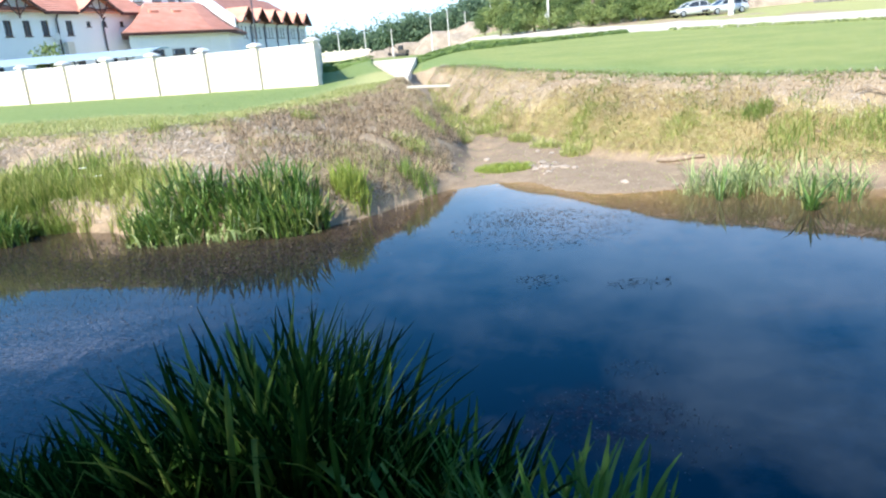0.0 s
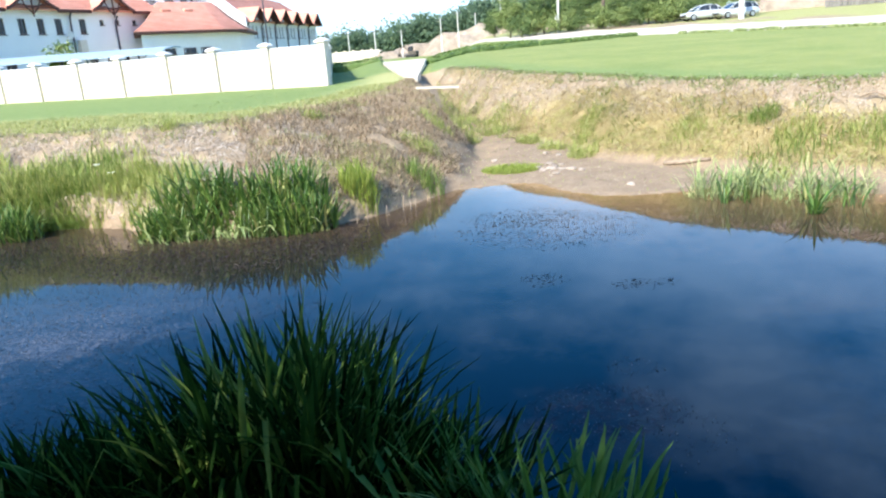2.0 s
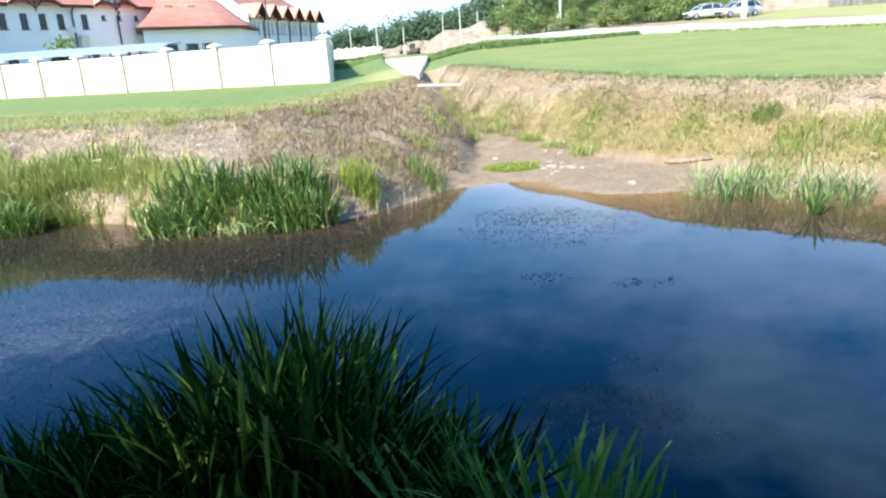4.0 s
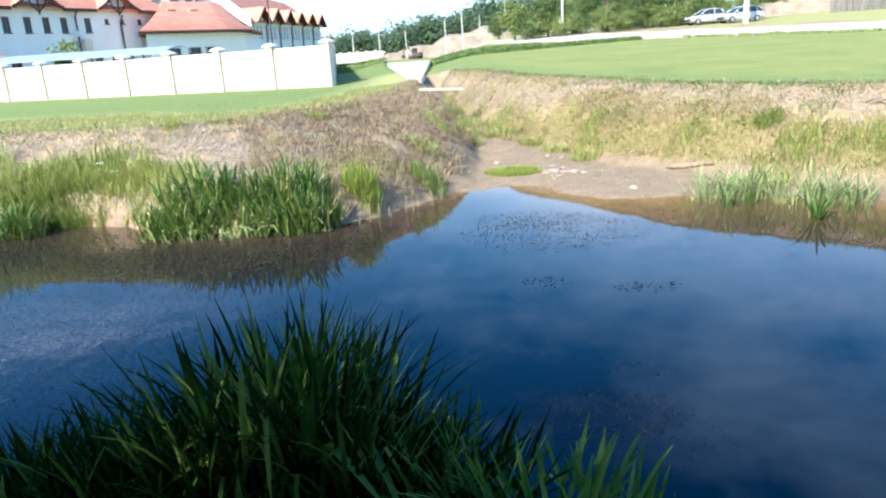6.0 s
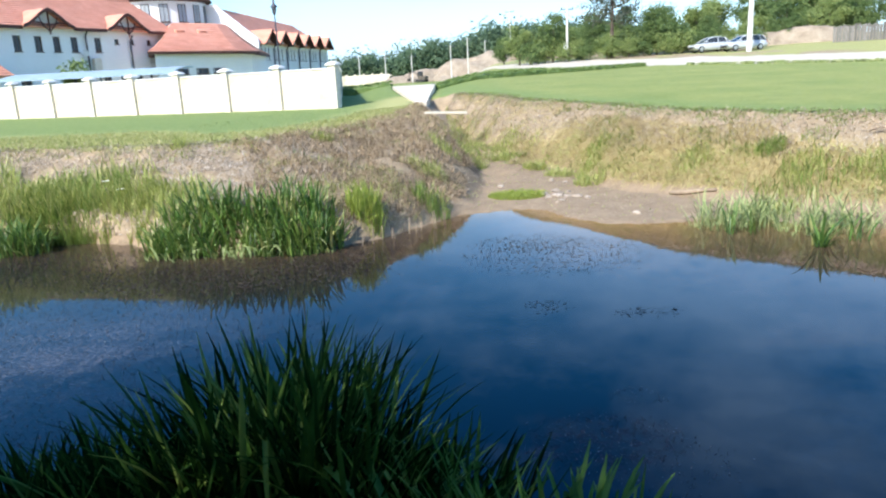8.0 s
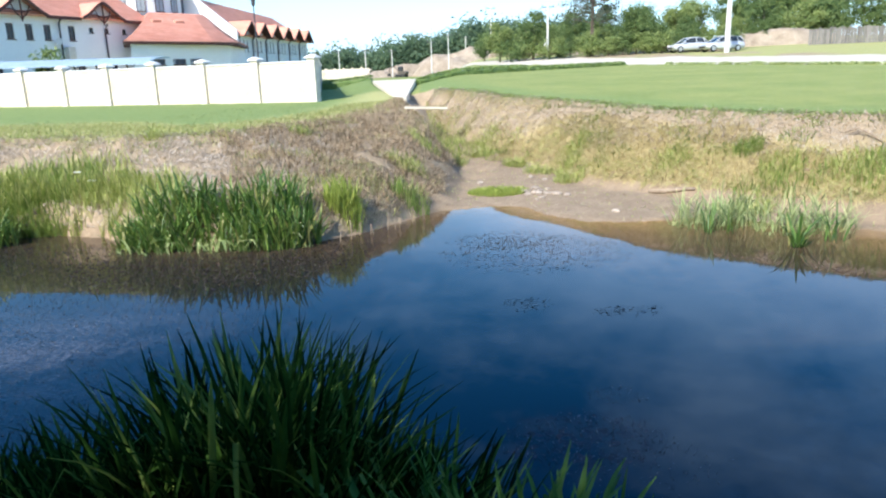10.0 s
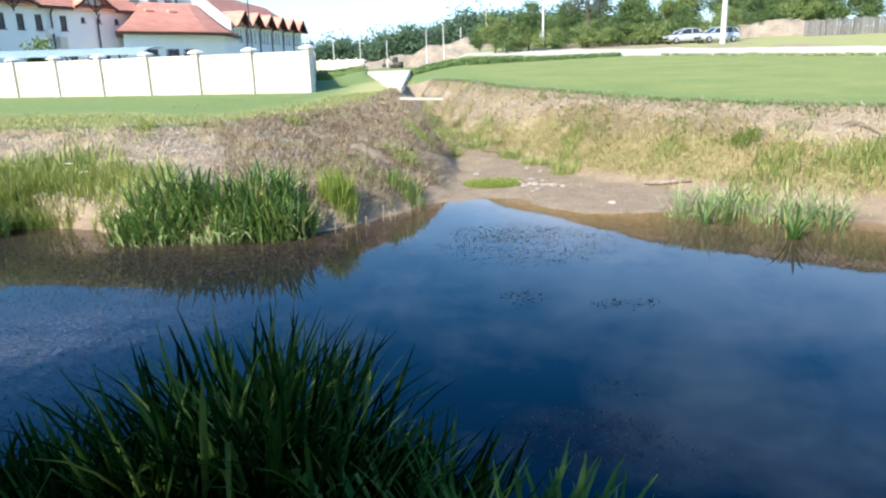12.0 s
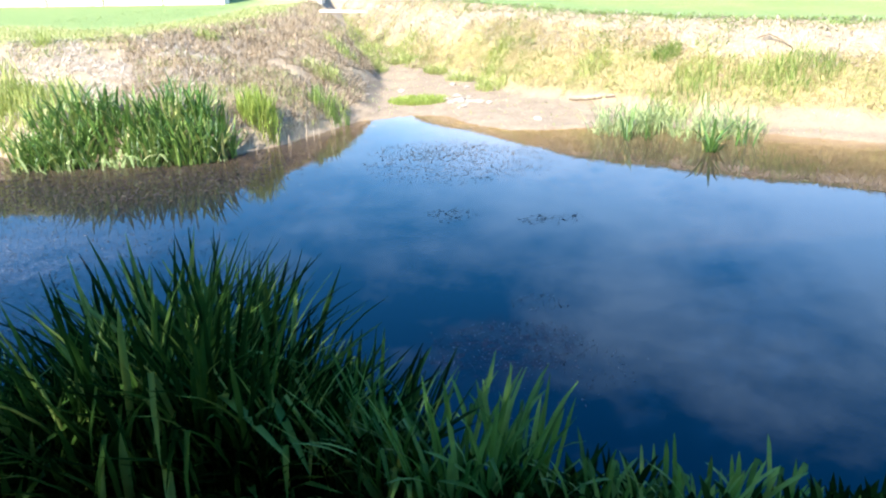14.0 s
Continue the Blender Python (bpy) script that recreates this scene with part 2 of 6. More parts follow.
M_DIGGER = surface("dark_paint", (0.06, 0.05, 0.04), (0.12, 0.10, 0.08), 2, 30, 0.5)
M_PETAL = surface("white_petal", (0.72, 0.72, 0.62), (0.85, 0.85, 0.78), 20, 80, 0.6)
M_REED = leafy("reed_blade", [(0.0, (0.045, 0.105, 0.024)), (0.5, (0.115, 0.205, 0.042)), (0.84, (0.20, 0.285, 0.065)), (1.0, (0.40, 0.38, 0.14))], 0.3, 0.42, 0.45)
# shade of the dense clump is put into these near-black leaf colours
M_REED_SHADED = leafy("reed_blade_shaded", [(0.0, (0.005, 0.016, 0.004)), (0.5, (0.018, 0.050, 0.010)), (0.8, (0.06, 0.12, 0.024)), (1.0, (0.22, 0.29, 0.075))], 0.2, 0.6, 0.0, False)
# darker copy for low leaves: shade between the stems is in the colour
M_REED_LOW_SHADED = leafy("low_reed_blade_shaded", [(0.0, (0.004, 0.013, 0.003)), (0.6, (0.011, 0.034, 0.006)), (0.9, (0.05, 0.10, 0.02)), (1.0, (0.16, 0.22, 0.055))], 0.15, 0.6, 0.0)
# lighter copy of the reed leaf: sunlight is put into its colour
M_REED_SUNLIT = leafy("sunlit_reed_blade", [(0.0, (0.04, 0.10, 0.015)), (0.6, (0.09, 0.19, 0.03)), (1.0, (0.20, 0.30, 0.07))], 0.35, 0.5, 0.2, False)
# haze of the distance is mixed into this paler, bluer leaf colour
M_FAR_HAZE = leafy("hazy_far_leaf", [(0.0, (0.085, 0.14, 0.09)), (0.6, (0.13, 0.20, 0.12)), (1.0, (0.20, 0.27, 0.16))], 0.5, 0.8)
M_WEED = leafy("bank_weed", [(0.0, (0.20, 0.26, 0.055)), (0.5, (0.35, 0.40, 0.11)), (1.0, (0.55, 0.53, 0.23))], 0.3, 0.6)
M_PALE = leafy("pale_reed", [(0.0, (0.18, 0.24, 0.09)), (0.6, (0.34, 0.41, 0.17)), (1.0, (0.54, 0.55, 0.28))], 0.3, 0.55)
M_LAWN = leafy("lawn_blade", [(0.0, (0.16, 0.22, 0.07)), (0.6, (0.25, 0.31, 0.11)), (1.0, (0.38, 0.38, 0.17))], 0.35, 0.7)
M_BRIGHT = leafy("bright_grass", [(0.0, (0.22, 0.30, 0.05)), (1.0, (0.41, 0.46, 0.11))], 0.35, 0.6)
M_STRAW = leafy("straw_blade", [(0.0, (0.33, 0.26, 0.115)), (0.5, (0.46, 0.375, 0.185)), (1.0, (0.60, 0.51, 0.30))], 0.25, 0.8)
M_DEAD = leafy("grey_litter", [(0.0, (0.17, 0.125, 0.095)), (0.5, (0.37, 0.29, 0.22)), (1.0, (0.52, 0.44, 0.34))], 0.15, 0.85)
M_BRUSH = leafy("dry_brush", [(0.0, (0.10, 0.068, 0.042)), (0.3, (0.27, 0.195, 0.12)), (0.6, (0.45, 0.34, 0.225)), (1.0, (0.60, 0.485, 0.335))], 0.25, 0.85)
M_ASH = leafy("ashen_stalk", [(0.0, (0.15, 0.12, 0.095)), (0.25, (0.31, 0.26, 0.215)), (0.6, (0.43, 0.37, 0.315)), (1.0, (0.55, 0.485, 0.42))], 0.1, 0.85)
M_DRYGRASS = leafy("yellow_grass", [(0.0, (0.23, 0.28, 0.085)), (0.5, (0.36, 0.375, 0.145)), (1.0, (0.52, 0.47, 0.24))], 0.35, 0.75)
M_SOFT = leafy("soft_grass", [(0.0, (0.12, 0.20, 0.035)), (0.5, (0.21, 0.30, 0.065)), (1.0, (0.38, 0.42, 0.14))], 0.4, 0.6)
M_HEDGE = leafy("hedge_leaf", [(0.0, (0.11, 0.18, 0.05)), (1.0, (0.23, 0.31, 0.10))], 0.25, 0.55)
M_TREE = leafy("tree_leaf", [(0.0, (0.055, 0.10, 0.035)), (0.6, (0.11, 0.17, 0.055)), (1.0, (0.20, 0.26, 0.085))], 0.3, 0.55)
M_TREE_B = leafy("light_tree_leaf", [(0.0, (0.11, 0.165, 0.05)), (0.6, (0.20, 0.265, 0.085)), (1.0, (0.31, 0.36, 0.13))], 0.3, 0.55)
M_PINE = leafy("pine_needle", [(0.0, (0.06, 0.08, 0.06)), (1.0, (0.13, 0.15, 0.11))], 0.15, 0.6)
M_FLOAT = leafy("floating_weed", [(0.0, (0.004, 0.005, 0.004)), (0.86, (0.016, 0.016, 0.014)), (0.92, (0.07, 0.07, 0.075)), (1.0, (0.13, 0.13, 0.13))], 0.1, 0.7)
M_MURK = leafy("brown_weed_mat", [(0.0, (0.012, 0.010, 0.006)), (0.7, (0.032, 0.025, 0.016)), (1.0, (0.08, 0.064, 0.042))], 0.1, 0.8)
M_SUBM = leafy("surface_algae", [(0.0, (0.015, 0.010, 0.012)), (0.68, (0.045, 0.028, 0.034)), (0.8, (0.17, 0.15, 0.16)), (1.0, (0.34, 0.31, 0.30))], 0.1, 0.7)

# ---- mesh helpers ----


def mesh_ob(name, bm, material, smooth=False):
    me = bpy.data.meshes.new(name)
    bm.to_mesh(me)
    bm.free()
    for mm in material if isinstance(material, (list, tuple)) else (material,):
        me.materials.append(mm)
    if smooth:
        me.polygons.foreach_set("use_smooth", [True] * len(me.polygons))
    return new(name, me)


def part(name, bm, material, parent, label="", smooth=False):
    ob = mesh_ob(name, bm, material, smooth)
    ob.parent = parent
    return tagged(ob, label)


def wpart(name, bm, material, parent, label="", smooth=False):
    """The same, for a mesh laid out in the world's own metres."""
    ob = part(name, bm, material, parent, label, smooth)
    ob.matrix_parent_inverse = parent.matrix_world.inverted()
    return ob


def raw(name, verts, faces, material, parent=None, smooth=False):
    """An object straight from arrays, for meshes of many small pieces."""
    me = bpy.data.meshes.new(name)
    me.from_pydata(verts, [], faces)
    me.materials.append(material)
    if smooth:
        me.polygons.foreach_set("use_smooth", [True] * len(me.polygons))
    ob = new(name, me)
    ob.parent = parent
    return ob


def grid_mesh(name, verts, quads, material, parent=None, smooth_faces=True):
    """An object from arrays of points and four-cornered faces."""
    me = bpy.data.meshes.new(name)
    me.vertices.add(len(verts))
    me.vertices.foreach_set("co", np.ascontiguousarray(verts, np.float32).reshape(-1))
    me.loops.add(quads.size)
    me.loops.foreach_set("vertex_index", np.ascontiguousarray(quads, np.int32).reshape(-1))
    me.polygons.add(len(quads))
    me.polygons.foreach_set("loop_start", np.arange(0, quads.size, 4, dtype=np.int32))
    me.polygons.foreach_set("use_smooth", np.full(len(quads), smooth_faces))
    me.materials.append(material)
    me.update(calc_edges=True)
    ob = new(name, me)
    ob.parent = parent
    return ob


def box(bm, lo, hi, m=None, bevel=0.0):
    """An axis-aligned box, turned by m, with its edges broken."""
    g = bmesh.ops.create_cube(bm, size=1.0)["verts"]
    lo, hi = Vector(lo), Vector(hi)
    size, mid = hi - lo, (hi + lo) / 2
    for v in g:
        v.co = Vector((v.co.x * size.x, v.co.y * size.y, v.co.z * size.z)) + mid
    if bevel:
        edges = list({e for v in g for e in v.link_edges})
        r = bmesh.ops.bevel(bm, geom=edges, offset=bevel, segments=1, affect="EDGES")
        g = list({v for f in r["faces"] for v in f.verts} | {v for v in g if v.is_valid})
    if m is not None:
        bmesh.ops.transform(bm, matrix=m, verts=g)
    return g


def tube(bm, pts, radii, sides=8, cap=True):
    """A round bar through pts with a radius at each."""
    rings = []
    for i, p in enumerate(pts):
        p = Vector(p)
        d = (Vector(pts[min(i + 1, len(pts) - 1)]) - Vector(pts[max(i - 1, 0)])).normalized()
        a = d.orthogonal().normalized()
        b = d.cross(a)
        if rings:
            pa = (rings[-1][0].co - Vector(pts[i - 1])).normalized()
            a = (pa - d * pa.dot(d)).normalized()
            b = d.cross(a)
        rings.append([bm.verts.new(p + (a * math.cos(k * math.tau / sides) + b * math.sin(k * math.tau / sides)) * radii[i]) for k in range(sides)])
    for r0, r1 in zip(rings, rings[1:]):
        for k in range(sides):
            bm.faces.new((r0[k], r0[(k + 1) % sides], r1[(k + 1) % sides], r1[k]))
    if cap:
        bm.faces.new(rings[0][::-1])
        bm.faces.new(rings[-1])
    return rings


def loft(bm, sections, closed=True, caps=True):
    """Skin between cross-sections of equal length."""
    rows = [[bm.verts.new(p) for p in s] for s in sections]
    k = len(rows[0])
    for a, b in zip(rows, rows[1:]):
        for i in range(k if closed else k - 1):
            bm.faces.new((a[i], a[(i + 1) % k], b[(i + 1) % k], b[i]))
    if caps and closed:
        bm.faces.new(rows[0][::-1])
        bm.faces.new(rows[-1])
    return rows


def empty(name, m=None):
    e = new(name)
    if m is not None:
        e.matrix_world = m
    return e


# ---- ground ----
ZL = 1.82
SHORE = [(-300, 30), (-60, 19), (-25, 15.6), (-12, 14.2), (-9.1, 14.0), (-7.7, 14.3), (-6.4, 13.8), (-5.2, 12.9), (-3.8, 12.5), (-2.0, 12.7), (-1.2, 13.3), (-0.4, 14.3), (-0.1, 14.7), (0.3, 15.2),
         (1.6, 15.6), (2.3, 15.3), (2.6, 14.4), (3.3, 13.5), (4.4, 13.4), (5.6, 13.5), (6.6, 12.9), (7.8, 12.1), (9.2, 11.0), (14, 7.5), (40, -6), (300, -120)]
NEAR = [(300, -160), (40, -22), (16, -6), (8, 0.6), (4, 2.0), (2, 2.7), (0, 3.3), (-3, 3.5), (-8, 3.2), (-25, 0.5), (-60, -6), (-300, -30)]
WATER = SHORE + NEAR
LEFT_UP = [(-300, 34), (-60, 21.5), (-20, 17.8), (-10.3, 16.6), (-8.8, 16.3), (-7.4, 15.9), (-5.8, 15.7), (-4.2, 16.3), (-3.1, 17.6), (-2.2, 19.3), (-1.6, 22.5), (-1.0, 26.0), (-0.8, 31), (-0.9, 35),
           (2000, 36), (2000, 3000), (-2000, 3000), (-2000, 200)]
RIGHT_UP = [(-0.3, 55), (0.3, 42), (1.0, 33.1), (2.1, 29.5), (3.1, 24.8), (4.2, 23.0), (5.4, 20.4), (6.3, 18.3), (7.35, 17.2), (8.4, 16.2), (9.7, 15.0), (13, 12.6), (20, 8.8), (50, -5), (300, -110), (2000, -800), (2000, 3000), (-0.3, 3000)]


def signed(px, py, poly):
    """Distance to a polygon's outline: positive inside."""
    best = np.full(px.shape, 1e9)
    inside = np.zeros(px.shape, bool)
    for (x0, y0), (x1, y1) in zip(poly, poly[1:] + poly[:1]):
        dx, dy = x1 - x0, y1 - y0
        t = np.clip(((px - x0) * dx + (py - y0) * dy) / (dx * dx + dy * dy), 0, 1)
        best = np.minimum(best, np.hypot(px - x0 - t * dx, py - y0 - t * dy))
        if y1 != y0:
            inside ^= ((y0 > py) != (y1 > py)) & (px < x0 + (py - y0) * dx / dy)
    return np.where(inside, best, -best)


LATTICE = np.random.RandomState(5).uniform(-1, 1, (256, 256))


def wobble(px, py, scale, seed=0.0, octaves=3):
    """Smooth lattice noise in octaves, -1 to 1."""
    out, amp, tot = np.zeros(np.shape(px)), 1.0, 0.0
    for o in range(octaves):
        c, s = math.cos(1.1 * o + seed), math.sin(1.1 * o + seed)
        u, v = (px * c - py * s) / scale * 1.6 + seed * 37.7, (px * s + py * c) / scale * 1.6 + seed * 11.3
        iu, iv = np.floor(u).astype(int), np.floor(v).astype(int)
        fu, fv = u - iu, v - iv
        fu, fv = fu * fu * (3 - 2 * fu), fv * fv * (3 - 2 * fv)
        g = [LATTICE[(iu + a) % 256, (iv + b) % 256] for a, b in ((0, 0), (1, 0), (0, 1), (1, 1))]
        out = out + amp * ((g[0] * (1 - fu) + g[1] * fu) * (1 - fv) + (g[2] * (1 - fu) + g[3] * fu) * fv)
        tot += amp
        amp, scale = amp * 0.55, scale * 0.45
    return out / tot * 1.3


def smooth(a, b, v):
    t = np.clip((v - a) / (b - a), 0, 1)
    return t * t * (3 - 2 * t)


def upland(px, py):
    """Level of the fields above the banks, sloping up away from the stream."""
    z = ZL + 0.007 * np.clip(py - 40, 0, 70)
    shift = 0.1 * np.clip(py - 45, 0, 100)
    right = smooth(-3, 3, px - shift)
    z = z + right * (1.34 + 0.03 * np.clip(py, 16, 110) - ZL - 0.007 * np.clip(py - 40, 0, 70))
    # the grass strip climbs towards the spillway's edge
    climb = np.clip((py - 30.2) / 15.8, 0, 1)
    z = z + 0.70 * climb * smooth(62, 50, py) * smooth(4.0, 0.4, -0.95 - 2.0 * climb - px) * smooth(0.25, -0.15, px + 0.95 + 2.0 * climb)
    # the road and the slope above the lawn's far side
    beyond = ((py - 58) * 0.545 + (px - 16) * 0.838)
    z = z + smooth(2, 10, px - shift) * 0.03 * np.clip(beyond, 0, 60)
    return z


def toe(py):
    """Where the left bank ends against the gully floor."""
    return np.interp(py, [10, 14.5, 15.8, 18.5, 20.6, 22.5, 25, 30], [-0.2, -0.1, 0.08, 0.62, 0.8, 0.45, 0.1, -0.5])


def terrain(px, py):
    px, py = np.asarray(px, float), np.asarray(py, float)
    dw = signed(px, py, WATER)
    jag = 0.13 * wobble(px, py, 2.2, 1) + 0.07 * wobble(px, py, 0.7, 2)
    wide = py < 60
    dl = signed(px, py, LEFT_UP) + np.where(wide, jag, 0)
    dr = signed(px, py, RIGHT_UP) + np.where(wide, jag, 0)
    up = upland(px, py)
    land = -dw
    floor = 0.03 + 0.055 * np.clip(land, 0, 14) + 0.03 * wobble(px, py, 1.6, 3)
    lip = np.clip(land * 2.2, 0, 0.24) * smooth(0.2, -0.9, px)
    floor = floor + lip
    left = up - 0.74 * np.clip(-dl, 0, 50)
    # one rounded shoulder from the water's edge to the lawn
    run = land / (land + np.clip(-dl, 0, 50) + 1e-6)
    shoulder = (0.24 * smooth(0, 0.16, land) + (up - 0.24) * np.clip(run, 0, 1) ** 0.72) * smooth(1.0, -1.1, px - toe(py) + 1.2 * jag)
    left = np.where(land > 0, np.maximum(left, shoulder * (py < 27)), left)
    steep = 0.58 + 0.5 * smooth(5.0, 1.5, px)
    rightb = up - steep * np.clip(-dr, 0, 50)
    near_bank = np.clip((3.35 - 0.12 * np.clip(px, 0, 30) - py) * 0.6, 0, 1.35)
    far_side = np.maximum(np.maximum(left, rightb), floor)
    h = np.where(py < 7 - 0.25 * px * (px > 0), np.where(land > 0, near_bank + 0.02, 0), far_side)
    h = np.where(dw > 0, -np.clip(dw * (0.10 - 0.05 * smooth(0, 3, px)), 0, 0.8) - 0.01, h)
    slope_zone = smooth(0.0, 0.4, h) * smooth(0.3, -0.3, np.maximum(dl, dr)) * (dw < 0)
    h = h + slope_zone * (1 - 0.4 * smooth(0.5, 3, px)) * (1 + 1.4 * smooth(17, 21, py) * smooth(0.6, 1.4, px)) * (0.06 * wobble(px, py, 1.1, 4) + 0.022 * wobble(px, py, 0.4, 5))
    h = h + (dw < 0) * 0.012 * wobble(px, py, 0.5, 6)
    return h


def spread(lo, hi, flo, fhi, step, growth=1.16):
    """Grid lines: even between flo and fhi, wider and wider outside."""
    v = list(np.arange(flo, fhi, step))
    s, a = step, v[0]
    while a > lo:
        s *= growth
        a -= s
        v.insert(0, a)
    s, a = step, v[-1]
    while a < hi:
        s *= growth
        a += s
        v.append(a)
    return np.array(v)


gx, gy = spread(-1600, 1600, -13, 13, 0.11, 1.09), np.concatenate([spread(-400, 9.4, 0.4, 4.2, 0.14, 1.1)[:-1], spread(9.5, 2600, 9.5, 33, 0.11, 1.07)])
PX, PY = np.meshgrid(gx, gy)
PZ = terrain(PX, PY)
nx, ny = len(gx), len(gy)
idx = np.arange(nx * ny).reshape(ny, nx)
quads = np.stack([idx[:-1, :-1], idx[:-1, 1:], idx[1:, 1:], idx[1:, :-1]], -1).reshape(-1, 4)
ground = raw("ground", np.stack([PX, PY, PZ], -1).reshape(-1, 3).tolist(), quads.tolist(), M_GROUND, None, True)
tagged(ground, "mown lawn above eroded earth banks with dry straw and mud", "ground", kind="structure")
DL, DR, DW = signed(PX, PY, LEFT_UP), signed(PX, PY, RIGHT_UP), signed(PX, PY, WATER)
UPD = np.maximum(DL, DR)
beyond = (PY - 58) * 0.545 + (PX - 16) * 0.838
masks = {
    "grass": (PY < 6) * smooth(-0.1, 0.3, -DW) + (PY >= 6) * smooth(-0.35, 0.35, UPD + 0.15 * wobble(PX, PY, 1.3, 8)) * (1 - 0.9 * smooth(-0.35, 0.15, wobble(PX, PY, 9, 14)) * smooth(9, 13, beyond) * (PX > 12) * smooth(37, 30, PX)),
    "dry": smooth(8.0, 1.5, DL * (1 + 1.2 * smooth(-9, -3, PX)) + 1.2 * wobble(PX, PY, 4, 13)) * (DR < 0.0) * smooth(-0.6, -1.6, PX) + 0.75 * smooth(6, 14, beyond) * (PX > 5),
    "lush": smooth(-0.5, -2.5, PX) * smooth(70, 50, PY) + smooth(3.4, 0.4, DR + 0.5 * wobble(PX, PY, 2.0, 15)) * (PX > 0),
    "mud": (PY < 7) + smooth(0.06, 0.0, PZ) + smooth(0.62, 0.35, PZ - 0.02 * np.clip(PY - 15, 0, 20)) * smooth(-0.35, 0.05, PX - toe(PY)),
    "straw": smooth(2.4, 4.4, PX + 0.6 * wobble(PX, PY, 1.7, 9)) * smooth(0.25, 0.5, PZ) * (0.08 + 0.92 * smooth(1.32, 0.9, PZ - 0.4 * np.exp(-((PX - 5.4) / 2.2) ** 2) + 0.35 * wobble(PX, PY, 2.4, 12))),
    "gravel": smooth(0.6, 1.0, beyond) * smooth(12.0, 10.5, beyond + 1.6 * wobble(PX, PY, 5, 10)) * (PX > 4),
}
for key, v in masks.items():
    a = ground.data.attributes.new(key, "FLOAT", "POINT")
    a.data.foreach_set("value", v.reshape(-1).astype(np.float32))


def below(v, x):
    """Index of the grid line just under x."""
    lo, hi = 0, len(v) - 2
    while lo < hi:
        mid = (lo + hi + 1) // 2
        if v[mid] <= x:
            lo = mid
        else:
            hi = mid - 1
    return lo


LX, LY, LZ = gx.tolist(), gy.tolist(), PZ.tolist()


def height(x, y):
    """The ground's level at a place, from its grid."""
    i = below(LX, x)
    j = below(LY, y)
    u, v = (x - LX[i]) / (LX[i + 1] - LX[i]), (y - LY[j]) / (LY[j + 1] - LY[j])
    return (LZ[j][i] * (1 - u) + LZ[j][i + 1] * u) * (1 - v) + (LZ[j + 1][i] * (1 - u) + LZ[j + 1][i + 1] * u) * v


wx, wy = spread(-320, 320, -13, 13, 0.3, 1.15), spread(-175, 60, 1, 17, 0.3, 1.15)
QX, QY = np.meshgrid(wx, wy)
widx = np.arange(QX.size).reshape(QX.shape)
wq = np.stack([widx[:-1, :-1], widx[:-1, 1:], widx[1:, 1:], widx[1:, :-1]], -1).reshape(-1, 4)
water = raw("water", np.stack([QX, QY, QX * 0], -1).reshape(-1, 3).tolist(), wq.tolist(), M_WATER)
a = water.data.attributes.new("shallow", "FLOAT", "POINT")
a.data.foreach_set("value", (np.exp(-np.clip(-terrain(QX, QY), 0, 5) / (0.095 + 0.08 * smooth(1, -1, QX))) * (QY > 7) * (0.36 + 0.64 * smooth(-1.5, 2, QX))).reshape(-1).astype(np.float32))
a = water.data.attributes.new("film", "FLOAT", "POINT")
fm = smooth(0.9, 0.2, np.hypot((QX + 5.2) / 5.2, (QY - 7.4) / 3.0) + 0.12 * wobble(QX, QY, 2.5, 31)) + 0.5 * smooth(1.0, 0.2, np.hypot((QX - 1.6) / 2.0, (QY - 11.2) / 2.0)) * (wobble(QX, QY, 1.2, 32) > 0.1)
a.data.foreach_set("value", fm.reshape(-1).astype(np.float32))
a = water.data.attributes.new("algae", "FLOAT", "POINT")
a.data.foreach_set("value", smooth(1.1, 0.3, np.hypot((QX - 1.25) / 0.9, (QY - 5.1) / 0.75)).reshape(-1).astype(np.float32))
water.visible_shadow = False
tagged(water, "still dark blue pond water mirroring the sky", "water", kind="structure")


# ---- boundary wall ----
WALL_H = 1.95


